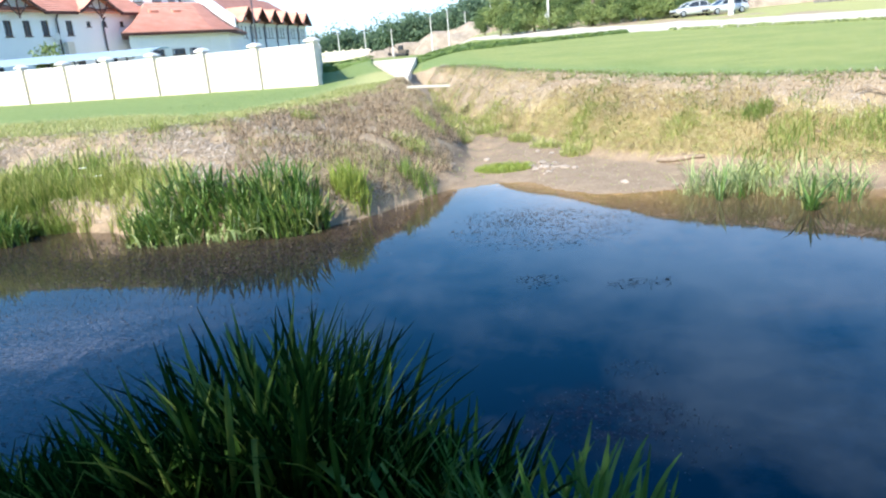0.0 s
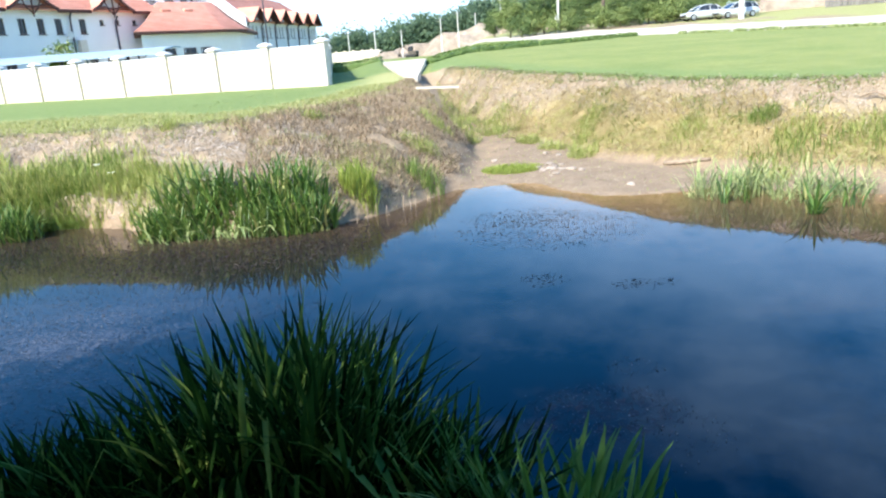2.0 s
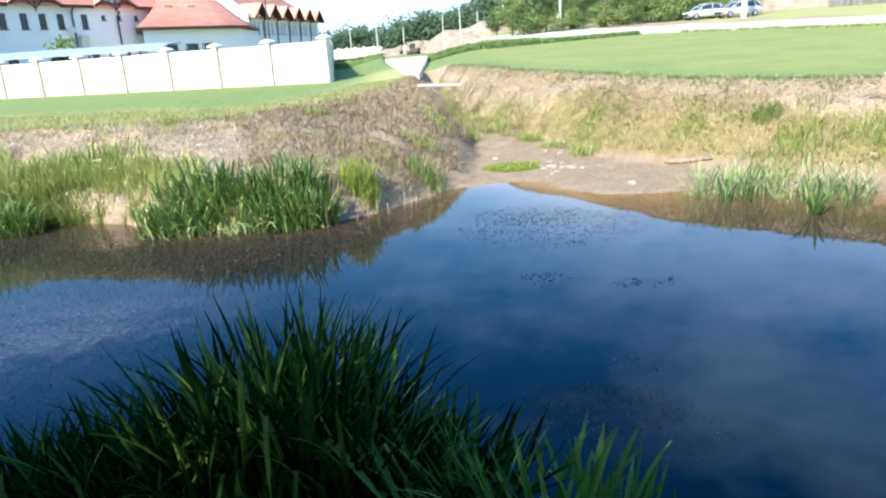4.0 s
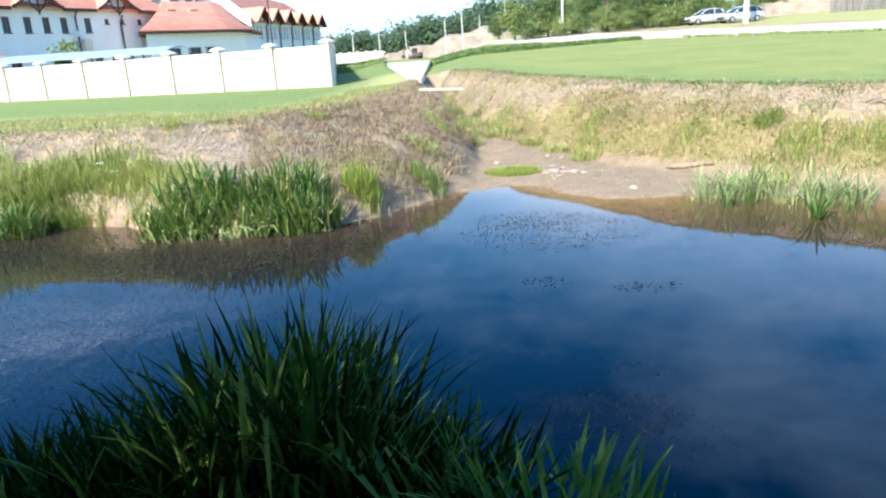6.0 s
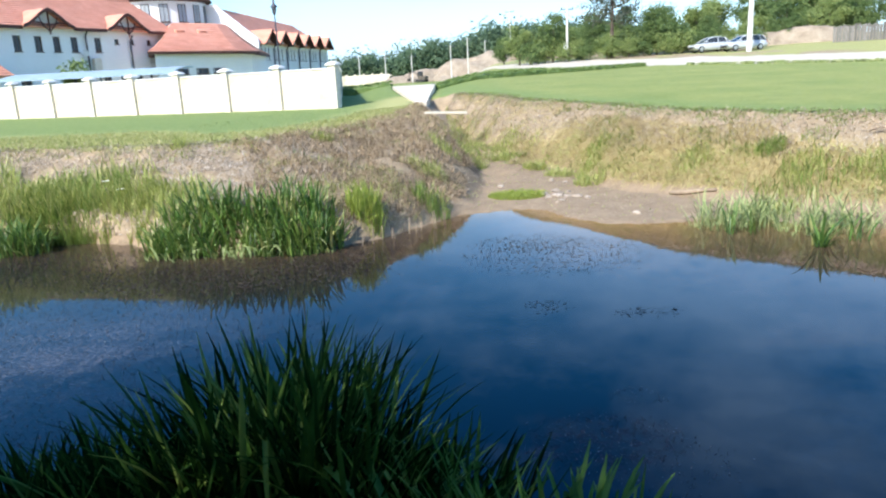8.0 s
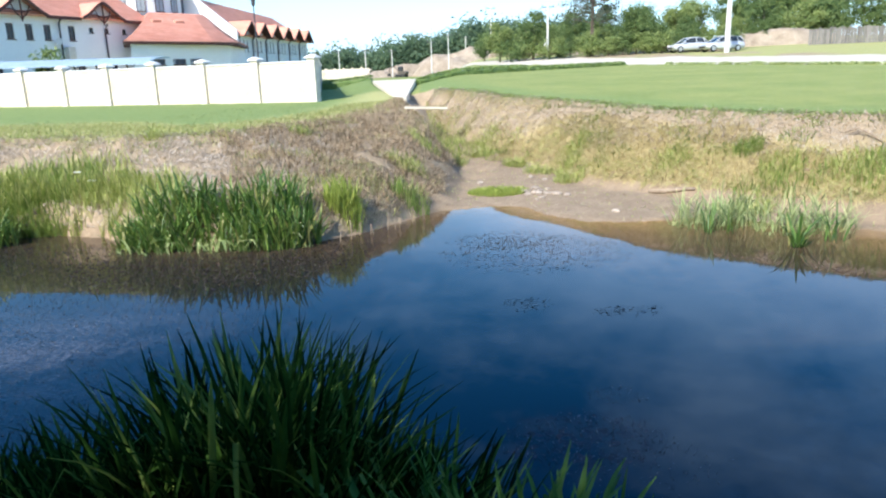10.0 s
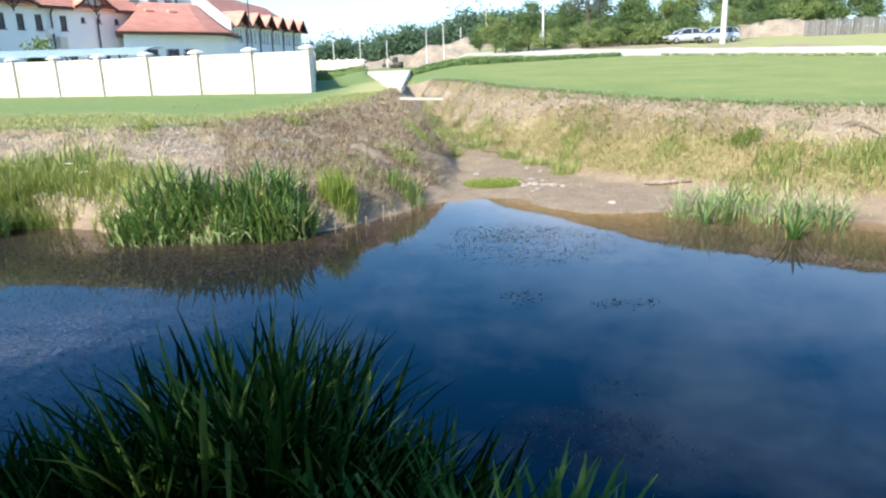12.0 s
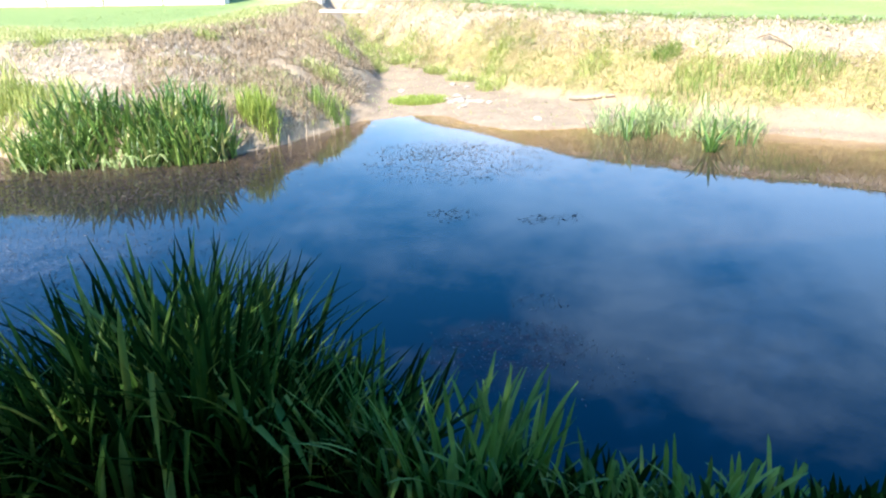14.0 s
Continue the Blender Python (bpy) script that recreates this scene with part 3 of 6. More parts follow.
def wall_run(name, label, a, b, bay, group):
    """Plastered panels between stone posts with caps, from a to b over the ground."""
    a, b = Vector(a), Vector(b)
    d = (b - a)
    count = max(1, round(d.length / bay))
    step, u = d / count, d.normalized()
    ang = math.atan2(u.y, u.x)
    thing = empty(name)
    tagged(thing, label, "wall", group)
    posts, panels, caps, tops = None, None, None, None
    for i in range(count + 1):
        p = a + step * i
        z = height(p.x, p.y) - 0.08
        m = Matrix.Translation((p.x, p.y, z)) @ Matrix.Rotation(ang, 4, "Z")
        if posts is None:
            bm = bmesh.new()
            box(bm, (-0.2, -0.21, 0), (0.2, 0.21, WALL_H + 0.10), None, 0.012)
            posts = part("post", bm, M_POST, thing, "beige stone post")
            bm = bmesh.new()
            box(bm, (-0.30, -0.30, 0), (0.30, 0.30, 0.07), None, 0.015)
            loft(bm, [[(sx * r, sy * r, h) for sx, sy in ((-1, -1), (1, -1), (1, 1), (-1, 1))] for r, h in ((0.29, 0.07), (0.21, 0.13), (0.06, 0.20))])
            caps = part("cap", bm, M_CAP, thing, "pale grey pyramid cap")
            q, c = posts, caps
        else:
            q, c = new("post", posts.data), new("cap", caps.data)
            q.parent = c.parent = thing
        q.matrix_world = m
        c.matrix_world = m @ Matrix.Translation((0, 0, WALL_H + 0.10))
        if i == count:
            break
        z2 = height(*(p + step).xy) - 0.08
        tilt = math.atan2(z2 - z, step.length)
        if panels is None:
            bm = bmesh.new()
            box(bm, (0.2, -0.08, 0), (step.length - 0.2, 0.08, WALL_H - 0.06), None, 0.01)
            panels = part("panel", bm, M_WALL, thing)
            bm = bmesh.new()
            box(bm, (0.2, -0.125, 0), (step.length - 0.2, 0.125, 0.075), None, 0.015)
            tops = part("coping", bm, M_CAP, thing, "pale grey coping stone")
            q, c = panels, tops
        else:
            q, c = new("panel", panels.data), new("coping", tops.data)
            q.parent = c.parent = thing
        q.matrix_world = m @ Matrix.Rotation(-tilt, 4, "Y")
        c.matrix_world = m @ Matrix.Rotation(-tilt, 4, "Y") @ Matrix.Translation((0, 0, WALL_H - 0.06))
    return thing


CORNER = Vector((-4.9, 33.8))
WDIR = Vector((-0.917, 0.399))
wall_run("boundary_wall", "cream plastered boundary wall with stone posts on the lawn", CORNER, CORNER + WDIR * 38.16, 3.18, "enclosure walls")
wall_run("boundary_wall", "shaded side of the cream plastered wall beside a grass strip", CORNER + Vector((-0.1, 0.6)), (-10.6, 78), 3.3, "enclosure walls")


def paling_fence(a, b, h):
    """Far fence of broad upright concrete palings between two rails."""
    a, b = Vector(a), Vector(b)
    t = empty("paling_fence", Matrix.Translation((a.x, a.y, height(a.x, a.y))))
    tagged(t, "distant cream paling fence beyond the clipped hedge", "fence")
    u = (b - a).normalized()
    n = int((b - a).length / 0.58)
    turn = math.atan2(u.y, u.x)
    for k in range(n):
        p = a + u * (k * 0.58)
        m = Matrix.Translation((p.x, p.y, height(p.x, p.y))) @ Matrix.Rotation(turn, 4, "Z")
        bm = bmesh.new()
        box(bm, (-0.25, -0.09, -0.2), (0.25, 0.09, h * (1.12 if k % 4 == 0 else 1.0)), m, 0.03)
        wpart("paling", bm, M_WALL, t)
    for z in (0.12, h - 0.3):
        bm = bmesh.new()
        tube(bm, [(p.x, p.y, height(p.x, p.y) + z) for p in (a, (a + b) / 2, b)], [0.12] * 3, 4)
        wpart("rail", bm, M_POST, t)


paling_fence((-27.0, 148.5), (-8.6, 134), 1.8)

# ---- main building ----
HA, HU = Vector((-31.5, 52.5, 0)), Vector((0.428, 0.904, 0)).normalized()
HN = Vector((HU.y, -HU.x, 0))
HOUSE = Matrix((( HU.x, HN.x, 0, HA.x), (HU.y, HN.y, 0, HA.y), (0, 0, 1, 0), (0, 0, 0, 1)))
EAVE, RIDGE, DEEP = 8.4, 11.35, 10.0


def tile_roof(bm, p00, p10, p01, p11, courses, thick=0.12):
    """A roof slope of stepped tile courses: p00, p10 along the eave, p01, p11 along the ridge."""
    p00, p10, p01, p11 = map(Vector, (p00, p10, p01, p11))
    nrm = (p10 - p00).cross(p01 - p00).normalized()
    if nrm.z < 0:
        nrm = -nrm
    prof = [(0.0, -thick)]
    for k in range(courses):
        prof += [(k / courses, 0.05), ((k + 1) / courses, 0.0)]
    prof.append((1.0, -thick))
    loft(bm, [[p.lerp(q, t) + nrm * h for t, h in prof] for p, q in ((p00, p01), (p10, p11))])


def wall_with_holes(bm, length, z0, z1, thick, holes, x0=0.0):
    """An upright wall along x with openings (xa, xb, za, zb) through it, in one skin."""
    xs = sorted({x0, length, *[h[0] for h in holes], *[h[1] for h in holes]})
    zs = sorted({z0, z1, *[h[2] for h in holes], *[h[3] for h in holes]})
    made = {}

    def v(i, k, y):
        if (i, k, y) not in made:
            made[i, k, y] = bm.verts.new((xs[i], y, zs[k]))
        return made[i, k, y]

    def solid(i, k):
        if not (0 <= i < len(xs) - 1 and 0 <= k < len(zs) - 1):
            return False
        cx, cz = (xs[i] + xs[i + 1]) / 2, (zs[k] + zs[k + 1]) / 2
        return not any(h[0] < cx < h[1] and h[2] < cz < h[3] for h in holes)

    for i in range(len(xs) - 1):
        for k in range(len(zs) - 1):
            if not solid(i, k):
                continue
            c = [(i, k), (i + 1, k), (i + 1, k + 1), (i, k + 1)]
            bm.faces.new([v(a, b, 0.0) for a, b in c])
            bm.faces.new([v(a, b, -thick) for a, b in reversed(c)])
            for (a, b), (di, dk) in (((0, 1), (0, -1)), ((1, 2), (1, 0)), ((2, 3), (0, 1)), ((3, 0), (-1, 0))):
                if not solid(i + di, k + dk):
                    bm.faces.new([v(*c[b], 0.0), v(*c[a], 0.0), v(*c[a], -thick), v(*c[b], -thick)])
    bmesh.ops.recalc_face_normals(bm, faces=bm.faces)


def window(parent, m, w, h, label="dark-framed window", glass=None):
    """Frame, pane and sill of one window, its outer face at y = 0 and its foot at z = 0."""
    bm = bmesh.new()
    f = 0.07
    for lo, hi in (((-w / 2, -0.16, 0), (-w / 2 + f, -0.08, h)), ((w / 2 - f, -0.16, 0), (w / 2, -0.08, h)),
                   ((-w / 2 + f, -0.16, 0), (w / 2 - f, -0.08, f)), ((-w / 2 + f, -0.16, h - f), (w / 2 - f, -0.08, h))):
        box(bm, lo, hi)
    if w > 0.6:
        box(bm, (-0.025, -0.15, f), (0.025, -0.09, h - f))
    win = part("window", bm, M_FRAME, parent, label)
    win.matrix_world = m
    bm = bmesh.new()
    box(bm, (-w / 2 + f, -0.14, f), (w / 2 - f, -0.125, h - f))
    g = part("pane", bm, glass or M_GLASS, win)
    g.matrix_world = m
    bm = bmesh.new()
    box(bm, (-w / 2 - 0.06, -0.08, -0.07), (w / 2 + 0.06, 0.07, -0.005), None, 0.008)
    s = part("sill", bm, M_FRAME, win)
    s.matrix_world = m
    return win


def main_building():
    house = empty("convent_building", Matrix.Translation((HA.x, HA.y, 2.0)))
    tagged(house, "long white plastered building with red tiled gabled roof", "building")
    base, end = 1.6, 16.4
    wins = [(1.4, 6.4, 0.62, 1.15), (3.1, 6.4, 0.62, 1.15), (4.65, 6.4, 0.62, 1.15), (6.2, 6.4, 0.62, 1.15), (8.4, 6.4, 0.62, 1.15),
            (10.3, 7.08, 0.42, 0.42), (11.9, 7.08, 0.42, 0.42), (13.75, 7.08, 0.42, 0.42),
            (1.6, 3.6, 0.9, 0.9), (8.9, 3.6, 0.8, 0.9), (10.6, 3.6, 0.8, 0.9), (12.2, 3.6, 0.8, 0.9), (-0.5, 6.4, 0.62, 1.15)]
    bm = bmesh.new()
    wall_with_holes(bm, end, base, EAVE, 0.35, [(s - w / 2, s + w / 2, z, z + h) for s, z, w, h in wins], -3.2)
    part("wall", bm, M_RENDER, house).matrix_world = HOUSE
    for s, z, w, h in wins:
        window(house, HOUSE @ Matrix.Translation((s, 0, z)), w, h)
    # gable ends and back
    bm = bmesh.new()
    for s0, s1 in ((-3.2, -2.85), (end - 0.35, end)):
        loft(bm, [[(s, -0.35, base), (s, -DEEP, base), (s, -DEEP, EAVE), (s, -DEEP / 2, RIDGE - 0.15), (s, -0.35, EAVE)] for s in (s0, s1)])
    box(bm, (-2.85, -DEEP, base), (end - 0.35, -DEEP + 0.35, EAVE))
    part("end_wall", bm, M_RENDER, house).matrix_world = HOUSE
    # roof slopes
    bm = bmesh.new()
    tile_roof(bm, (-3.6, 0.55, EAVE - 0.2), (end + 0.3, 0.55, EAVE - 0.2), (-3.6, -DEEP / 2, RIDGE), (end + 0.3, -DEEP / 2, RIDGE), 16)
    tile_roof(bm, (-3.6, -DEEP - 0.55, EAVE - 0.2), (end + 0.3, -DEEP - 0.55, EAVE - 0.2), (-3.6, -DEEP / 2, RIDGE), (end + 0.3, -DEEP / 2, RIDGE), 8)
    tube(bm, [(-3.6, -DEEP / 2, RIDGE + 0.03), (end + 0.3, -DEEP / 2, RIDGE + 0.03)], [0.13, 0.13], 8)
    part("roof", bm, M_ROOF, house).matrix_world = HOUSE
    for s0, s1 in ((-3.6, 1.65), (5.95, 9.05), (13.35, end + 0.3)):
        bm = bmesh.new()
        box(bm, (s0, 0.50, EAVE - 0.42), (s1, 0.60, EAVE - 0.16), None, 0.01)
        part("fascia", bm, M_FASCIA, house).matrix_world = HOUSE
    # bell-shaped gablets over the eave with bargeboards and carved brackets
    for s in (3.8, 11.2):
        prof = []
        for k in range(-12, 13):
            t = k / 12
            bell = 0.5 * (1 + math.cos(math.pi * t))
            prof.append((s + t * 2.15, EAVE - 0.2 + 1.28 * (0.45 * (1 - abs(t)) + 0.55 * bell)))
        bm = bmesh.new()
        def back(z):
            return 0.55 - (z - (EAVE - 0.2)) / ((RIDGE - EAVE + 0.2) / (DEEP / 2 + 0.55)) - 0.1
        loft(bm, [[(x, 0.75, z), (x, 0.75, z + 0.10), (x, back(z), z + 0.10), (x, back(z), z)] for x, z in prof])
        g = part("gablet", bm, M_ROOF, house, "bell-shaped red tiled gablet")
        g.matrix_world = HOUSE
        bm = bmesh.new()
        loft(bm, [[(x, 0.78, z + 0.11), (x, 0.78, z - 0.14), (x, 0.72, z - 0.14), (x, 0.72, z + 0.11)] for x, z in prof])
        part("bargeboard", bm, M_FASCIA, g).matrix_world = HOUSE
        bm = bmesh.new()
        tube(bm, [(s, 0.62, EAVE - 0.75), (s, 0.62, EAVE + 0.95)], [0.06, 0.06], 6)
        for sg in (-1, 1):
            tube(bm, [(s, 0.62, EAVE - 0.55), (s + sg * 0.5, 0.62, EAVE - 0.1), (s + sg * 0.75, 0.62, EAVE + 0.45)], [0.055, 0.05, 0.05], 6)
            tube(bm, [(s, 0.62, EAVE - 0.1), (s + sg * 0.9, 0.62, EAVE + 0.12), (s + sg * 1.5, 0.62, EAVE + 0.1)], [0.05, 0.05, 0.05], 6)
        part("bracket", bm, M_FASCIA, g, "carved dark timber bracket").matrix_world = HOUSE
        bm = bmesh.new()
        rows = [[(x, 0.02, EAVE - 0.3), (x, 0.02, z), (x, -0.3, z), (x, -0.3, EAVE - 0.3)] for x, z in prof]
        loft(bm, rows)
        part("gable_wall", bm, M_RENDER, g).matrix_world = HOUSE
    # downpipes
    for s, top in ((7.2, EAVE - 0.3), (11.6, EAVE - 0.6), (15.3, EAVE - 0.4)):
        bm = bmesh.new()
        tube(bm, [(s, 0.5, top), (s, 0.15, top - 0.45), (s, 0.12, 2.0)], [0.07, 0.07, 0.07], 8)
        part("downpipe", bm, M_PIPE, house, "dark metal downpipe").matrix_world = HOUSE
    # square beige duct beside the wall
    bm = bmesh.new()
    box(bm, (7.5, 0.0, 2.0), (8.15, 0.45, 5.9), None, 0.02)
    part("duct", bm, M_POST, house, "beige rendered duct").matrix_world = HOUSE
    # satellite dish
    bm = bmesh.new()
    loft(bm, [[(6.75 + r * math.cos(a), 0.45 - d, 6.3 + r * math.sin(a)) for a in [k * math.tau / 14 for k in range(14)]] for r, d in ((0.30, 0.0), (0.2, 0.06), (0.06, 0.09))])
    tube(bm, [(6.75, 0.0, 6.15), (6.75, 0.36, 6.25)], [0.03, 0.03], 6)
    part("satellite_dish", bm, M_CAP, house, "pale satellite dish").matrix_world = HOUSE
    # low annex at the near end
    bm = bmesh.new()
    box(bm, (-3.2, 0.0, 1.6), (-0.95, 1.6, 4.7))
    part("annex_wall", bm, M_RENDER, house).matrix_world = HOUSE
    bm = bmesh.new()
    tile_roof(bm, (-3.5, 2.0, 4.6), (-0.6, 2.0, 4.6), (-3.5, 0.02, 5.7), (-0.6, 0.02, 5.7), 6)
    part("annex_roof", bm, M_ROOF, house).matrix_world = HOUSE
    return house


main_building()


def chapel():
    """Many-sided apse with a flared hipped roof, drum and bell dome, joined to a wing with dormers."""
    c = Vector((-21.5, 68.0))
    t = empty("chapel", Matrix.Translation((c.x, c.y, 2.2)))
    tagged(t, "white chapel apse with flared red tiled roof and dome", "building")
    eave = [Vector(p) for p in ((-23.4, 58.8), (-17.75, 64.9), (-16.5, 67.6), (-17.5, 76.0), (-26.8, 67.6))]
    crest = [Vector(p) for p in ((-24.4, 68.0), (-21.3, 71.2), (-20.8, 72.4), (-21.4, 76.0), (-26.6, 72.4))]
    mid = sum(eave, Vector((0, 0))) / 5
    foot = [p + (mid - p).normalized() * 0.75 for p in eave]
    z0, z1 = 6.2, 9.15
    bm = bmesh.new()
    loft(bm, [[(p.x, p.y, z) for p in foot] for z in (1.8, z0)])
    wpart("apse_wall", bm, M_RENDER, t)
    # stepped courses that flare out towards the eave
    courses = 16
    prof = []
    for k in range(courses):
        prof += [(k / courses, 0.06), ((k + 1) / courses, 0.0)]
    bm = bmesh.new()
    loft(bm, [[(p.x + (q.x - p.x) * f, p.y + (q.y - p.y) * f, z0 + (z1 - z0) * (0.66 * f + 0.34 * f * f) + dz) for p, q in zip(eave, crest)] for f, dz in [(0.0, -0.1)] + prof])
    wpart("apse_roof", bm, M_ROOF, t)
    bm = bmesh.new()
    loft(bm, [[(p.x + (mid - p).normalized().x * d, p.y + (mid - p).normalized().y * d, z) for p in eave] for d, z in ((0.7, 5.98), (-0.04, 5.98), (-0.04, 6.18), (0.7, 6.18))])
    wpart("fascia", bm, M_FASCIA, t)
    # small tiled vents high on the front slope and low dark windows under the eave
    face = (eave[1] - eave[0]).normalized()
    turn = math.atan2(face.y, face.x)
    rise = math.atan2(z1 - z0, ((crest[0] + crest[1]) / 2 - (eave[0] + eave[1]) / 2).length)
    for f in (0.22, 0.62):
        low, high = eave[0].lerp(eave[1], f), crest[0].lerp(crest[1], f)
        p = low.lerp(high, 0.74)
        m = Matrix.Translation((p.x, p.y, z0 + (z1 - z0) * (0.66 * 0.74 + 0.34 * 0.74 ** 2))) @ Matrix.Rotation(turn, 4, "Z") @ Matrix.Rotation(rise, 4, "X")
        bm = bmesh.new()
        box(bm, (-0.4, -0.22, -0.05), (0.4, 0.22, 0.2), m, 0.03)
        wpart("roof_vent", bm, M_ROOF, t, "small tiled roof vent")
    for f in (0.3, 0.56, 0.78):
        p = foot[0].lerp(foot[1], f)
        m = Matrix.Translation((p.x, p.y, 4.3)) @ Matrix.Rotation(turn, 4, "Z") @ Matrix.Diagonal((1, -1, 1, 1))
        window(t, m @ Matrix.Translation((0, 0.15, 0)), 1.15, 0.5)
    # drum
    dc, dr = Vector((-28.7, 77.5)), 4.5
    bm = bmesh.new()
    rows = [[(dc.x + q * math.cos(a), dc.y + q * math.sin(a), z) for q, z in ((dr, 6.5), (dr, 12.05), (dr - 0.4, 12.05), (dr - 0.4, 6.5))] for a in [k * math.tau / 48 for k in range(49)]]
    loft(bm, rows, True, False)
    wpart("drum", bm, M_RENDER, t)
    for k in range(16):
        a = math.radians(180 + k * 22.5)
        m = Matrix.Translation((dc.x + (dr + 0.14) * math.cos(a), dc.y + (dr + 0.14) * math.sin(a), 9.7)) @ Matrix.Rotation(a - math.pi / 2, 4, "Z")
        window(t, m, 0.85, 1.75, "grey-framed window with sky reflection in the pane colour", M_SKY_PANE)
    bm = bmesh.new()
    prof = [(5.1, 12.0), (5.05, 12.14), (4.2, 12.7), (3.8, 13.4), (3.5, 14.2), (3.15, 15.2), (2.6, 16.4), (1.7, 17.6), (0.5, 18.4), (0.05, 18.6)]
    loft(bm, [[(dc.x + q * math.cos(a), dc.y + q * math.sin(a), z) for a in [k * math.tau / 48 for k in range(48)]] for q, z in prof])
    wpart("dome", bm, M_ROOF, t, "red tiled bell dome", True)
    bm = bmesh.new()
    for z in (11.95,):
        loft(bm, [[(dc.x + q * math.cos(a), dc.y + q * math.sin(a), z + dz) for a in [k * math.tau / 48 for k in range(48)]] for q, dz in ((4.45, -0.2), (4.8, -0.1), (5.13, 0.0), (5.13, 0.06))])
    wpart("cornice", bm, M_FASCIA, t)
    return t


chapel()


def wing():
    """Wing that runs away behind the chapel, with a row of dormers over its long side."""
    p0, p1 = Vector((-18.9, 77.0, 0)), Vector((-14.9, 99.0, 0))
    u = (p1 - p0).normalized()
    n = Vector((u.y, -u.x, 0))
    L = (p1 - p0).length
    m = Matrix(((u.x, n.x, 0, p0.x), (u.y, n.y, 0, p0.y), (0, 0, 1, 0), (0, 0, 0, 1)))
    t = empty("dormitory_wing", Matrix.Translation((p0.x, p0.y, 2.4)))
    tagged(t, "white wing with a row of red roofed dormers", "building")
    bay = L / 6
    wins = [(bay * (i + 0.5) + d, z, 0.36, h) for i in range(6) for d, z, h in ((-0.9, 5.8, 1.25), (0, 5.8, 1.25), (0.9, 5.8, 1.25))]
    bm = bmesh.new()
    wall_with_holes(bm, L, 1.8, 7.6, 0.35, [(s - w / 2, s + w / 2, z, z + h) for s, z, w, h in wins])
    part("wall", bm, M_RENDER, t).matrix_world = m
    for s, z, w, h in wins:
        window(t, m @ Matrix.Translation((s, 0, z)), w, h)
    bm = bmesh.new()
    loft(bm, [[(s, 0.25, 1.8), (s, -10, 1.8), (s, -10, 8.0), (s, -5, 11.6), (s, -4.2, 11.55), (s, 0.25, 7.9)] for s in (-0.35, 0.0)])
    part("gable_wall", bm, M_RENDER, t, "white parapet gable").matrix_world = m
    bm = bmesh.new()
    box(bm, (0, -10, 1.8), (L, -9.65, 7.6))
    loft(bm, [[(s, -0.35, 1.8), (s, -9.65, 1.8), (s, -9.65, 7.6), (s, -5, 9.2), (s, -0.35, 7.6)] for s in (L - 0.35, L)])
    part("back_wall", bm, M_RENDER, t).matrix_world = m
    bm = bmesh.new()
    # ridge drops towards the far end, shaped to fit the camera's view
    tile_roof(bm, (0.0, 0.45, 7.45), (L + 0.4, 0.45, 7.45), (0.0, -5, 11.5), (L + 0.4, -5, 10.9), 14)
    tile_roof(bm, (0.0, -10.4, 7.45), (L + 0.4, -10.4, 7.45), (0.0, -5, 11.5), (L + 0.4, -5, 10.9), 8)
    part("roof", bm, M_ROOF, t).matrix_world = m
    for i in range(6):
        s = bay * (i + 0.5)
        bm = bmesh.new()
        w, zp = bay * 0.49, 8.85
        for sg in (-1, 1):
            q = [(s + sg * w, 0.95, 7.35), (s, 1.05, zp), (s, -2.6, zp), (s + sg * w, -0.2, 7.35)]
            hi, lo = [bm.verts.new((x, y, z + 0.1)) for x, y, z in q], [bm.verts.new(v) for v in q]
            bm.faces.new(hi if sg < 0 else hi[::-1])
            bm.faces.new(lo[::-1] if sg < 0 else lo)
            for k in range(4):
                bm.faces.new((lo[k], lo[(k + 1) % 4], hi[(k + 1) % 4], hi[k]))
        d = part("dormer", bm, M_ROOF, t, "red tiled gabled dormer")
        d.matrix_world = m
        # dark sheets added under the dormer slopes for the shade there
        for sg in (-1, 1):
            bm = bmesh.new()
            loft(bm, [[(s + sg * w * 0.98, y, 7.30), (s + sg * 0.03, y, zp - 0.05), (s + sg * 0.03, y, zp - 0.03), (s + sg * w * 0.98, y, 7.32)] for y in (0.25, 0.9)])
            part("soffit", bm, M_FASCIA, d, "brown eave soffit sheet added for the shade under the dormer").matrix_world = m
        bm = bmesh.new()
        loft(bm, [[(s - 1.5, y, 7.4), (s + 1.5, y, 7.4), (s, y, 8.72)] for y in (0.0, 0.2)])
        part("gable_wall", bm, M_RENDER, d, "white plastered gable infill").matrix_world = m
        for sg in (-1, 1):
            bm = bmesh.new()
            tube(bm, [(s + sg * w, 0.93, 7.32), (s, 1.02, zp - 0.03)], [0.11, 0.11], 4)
            part("bargeboard", bm, M_FASCIA, d).matrix_world = m
        bm = bmesh.new()
        tube(bm, [(bay * i + 0.1, 0.45, 7.4), (bay * i + 0.1, 0.14, 7.0), (bay * i + 0.1, 0.12, 2.3)], [0.08] * 3, 6)
        part("downpipe", bm, M_PIPE, t, "dark metal downpipe").matrix_world = m
    return t


wing()

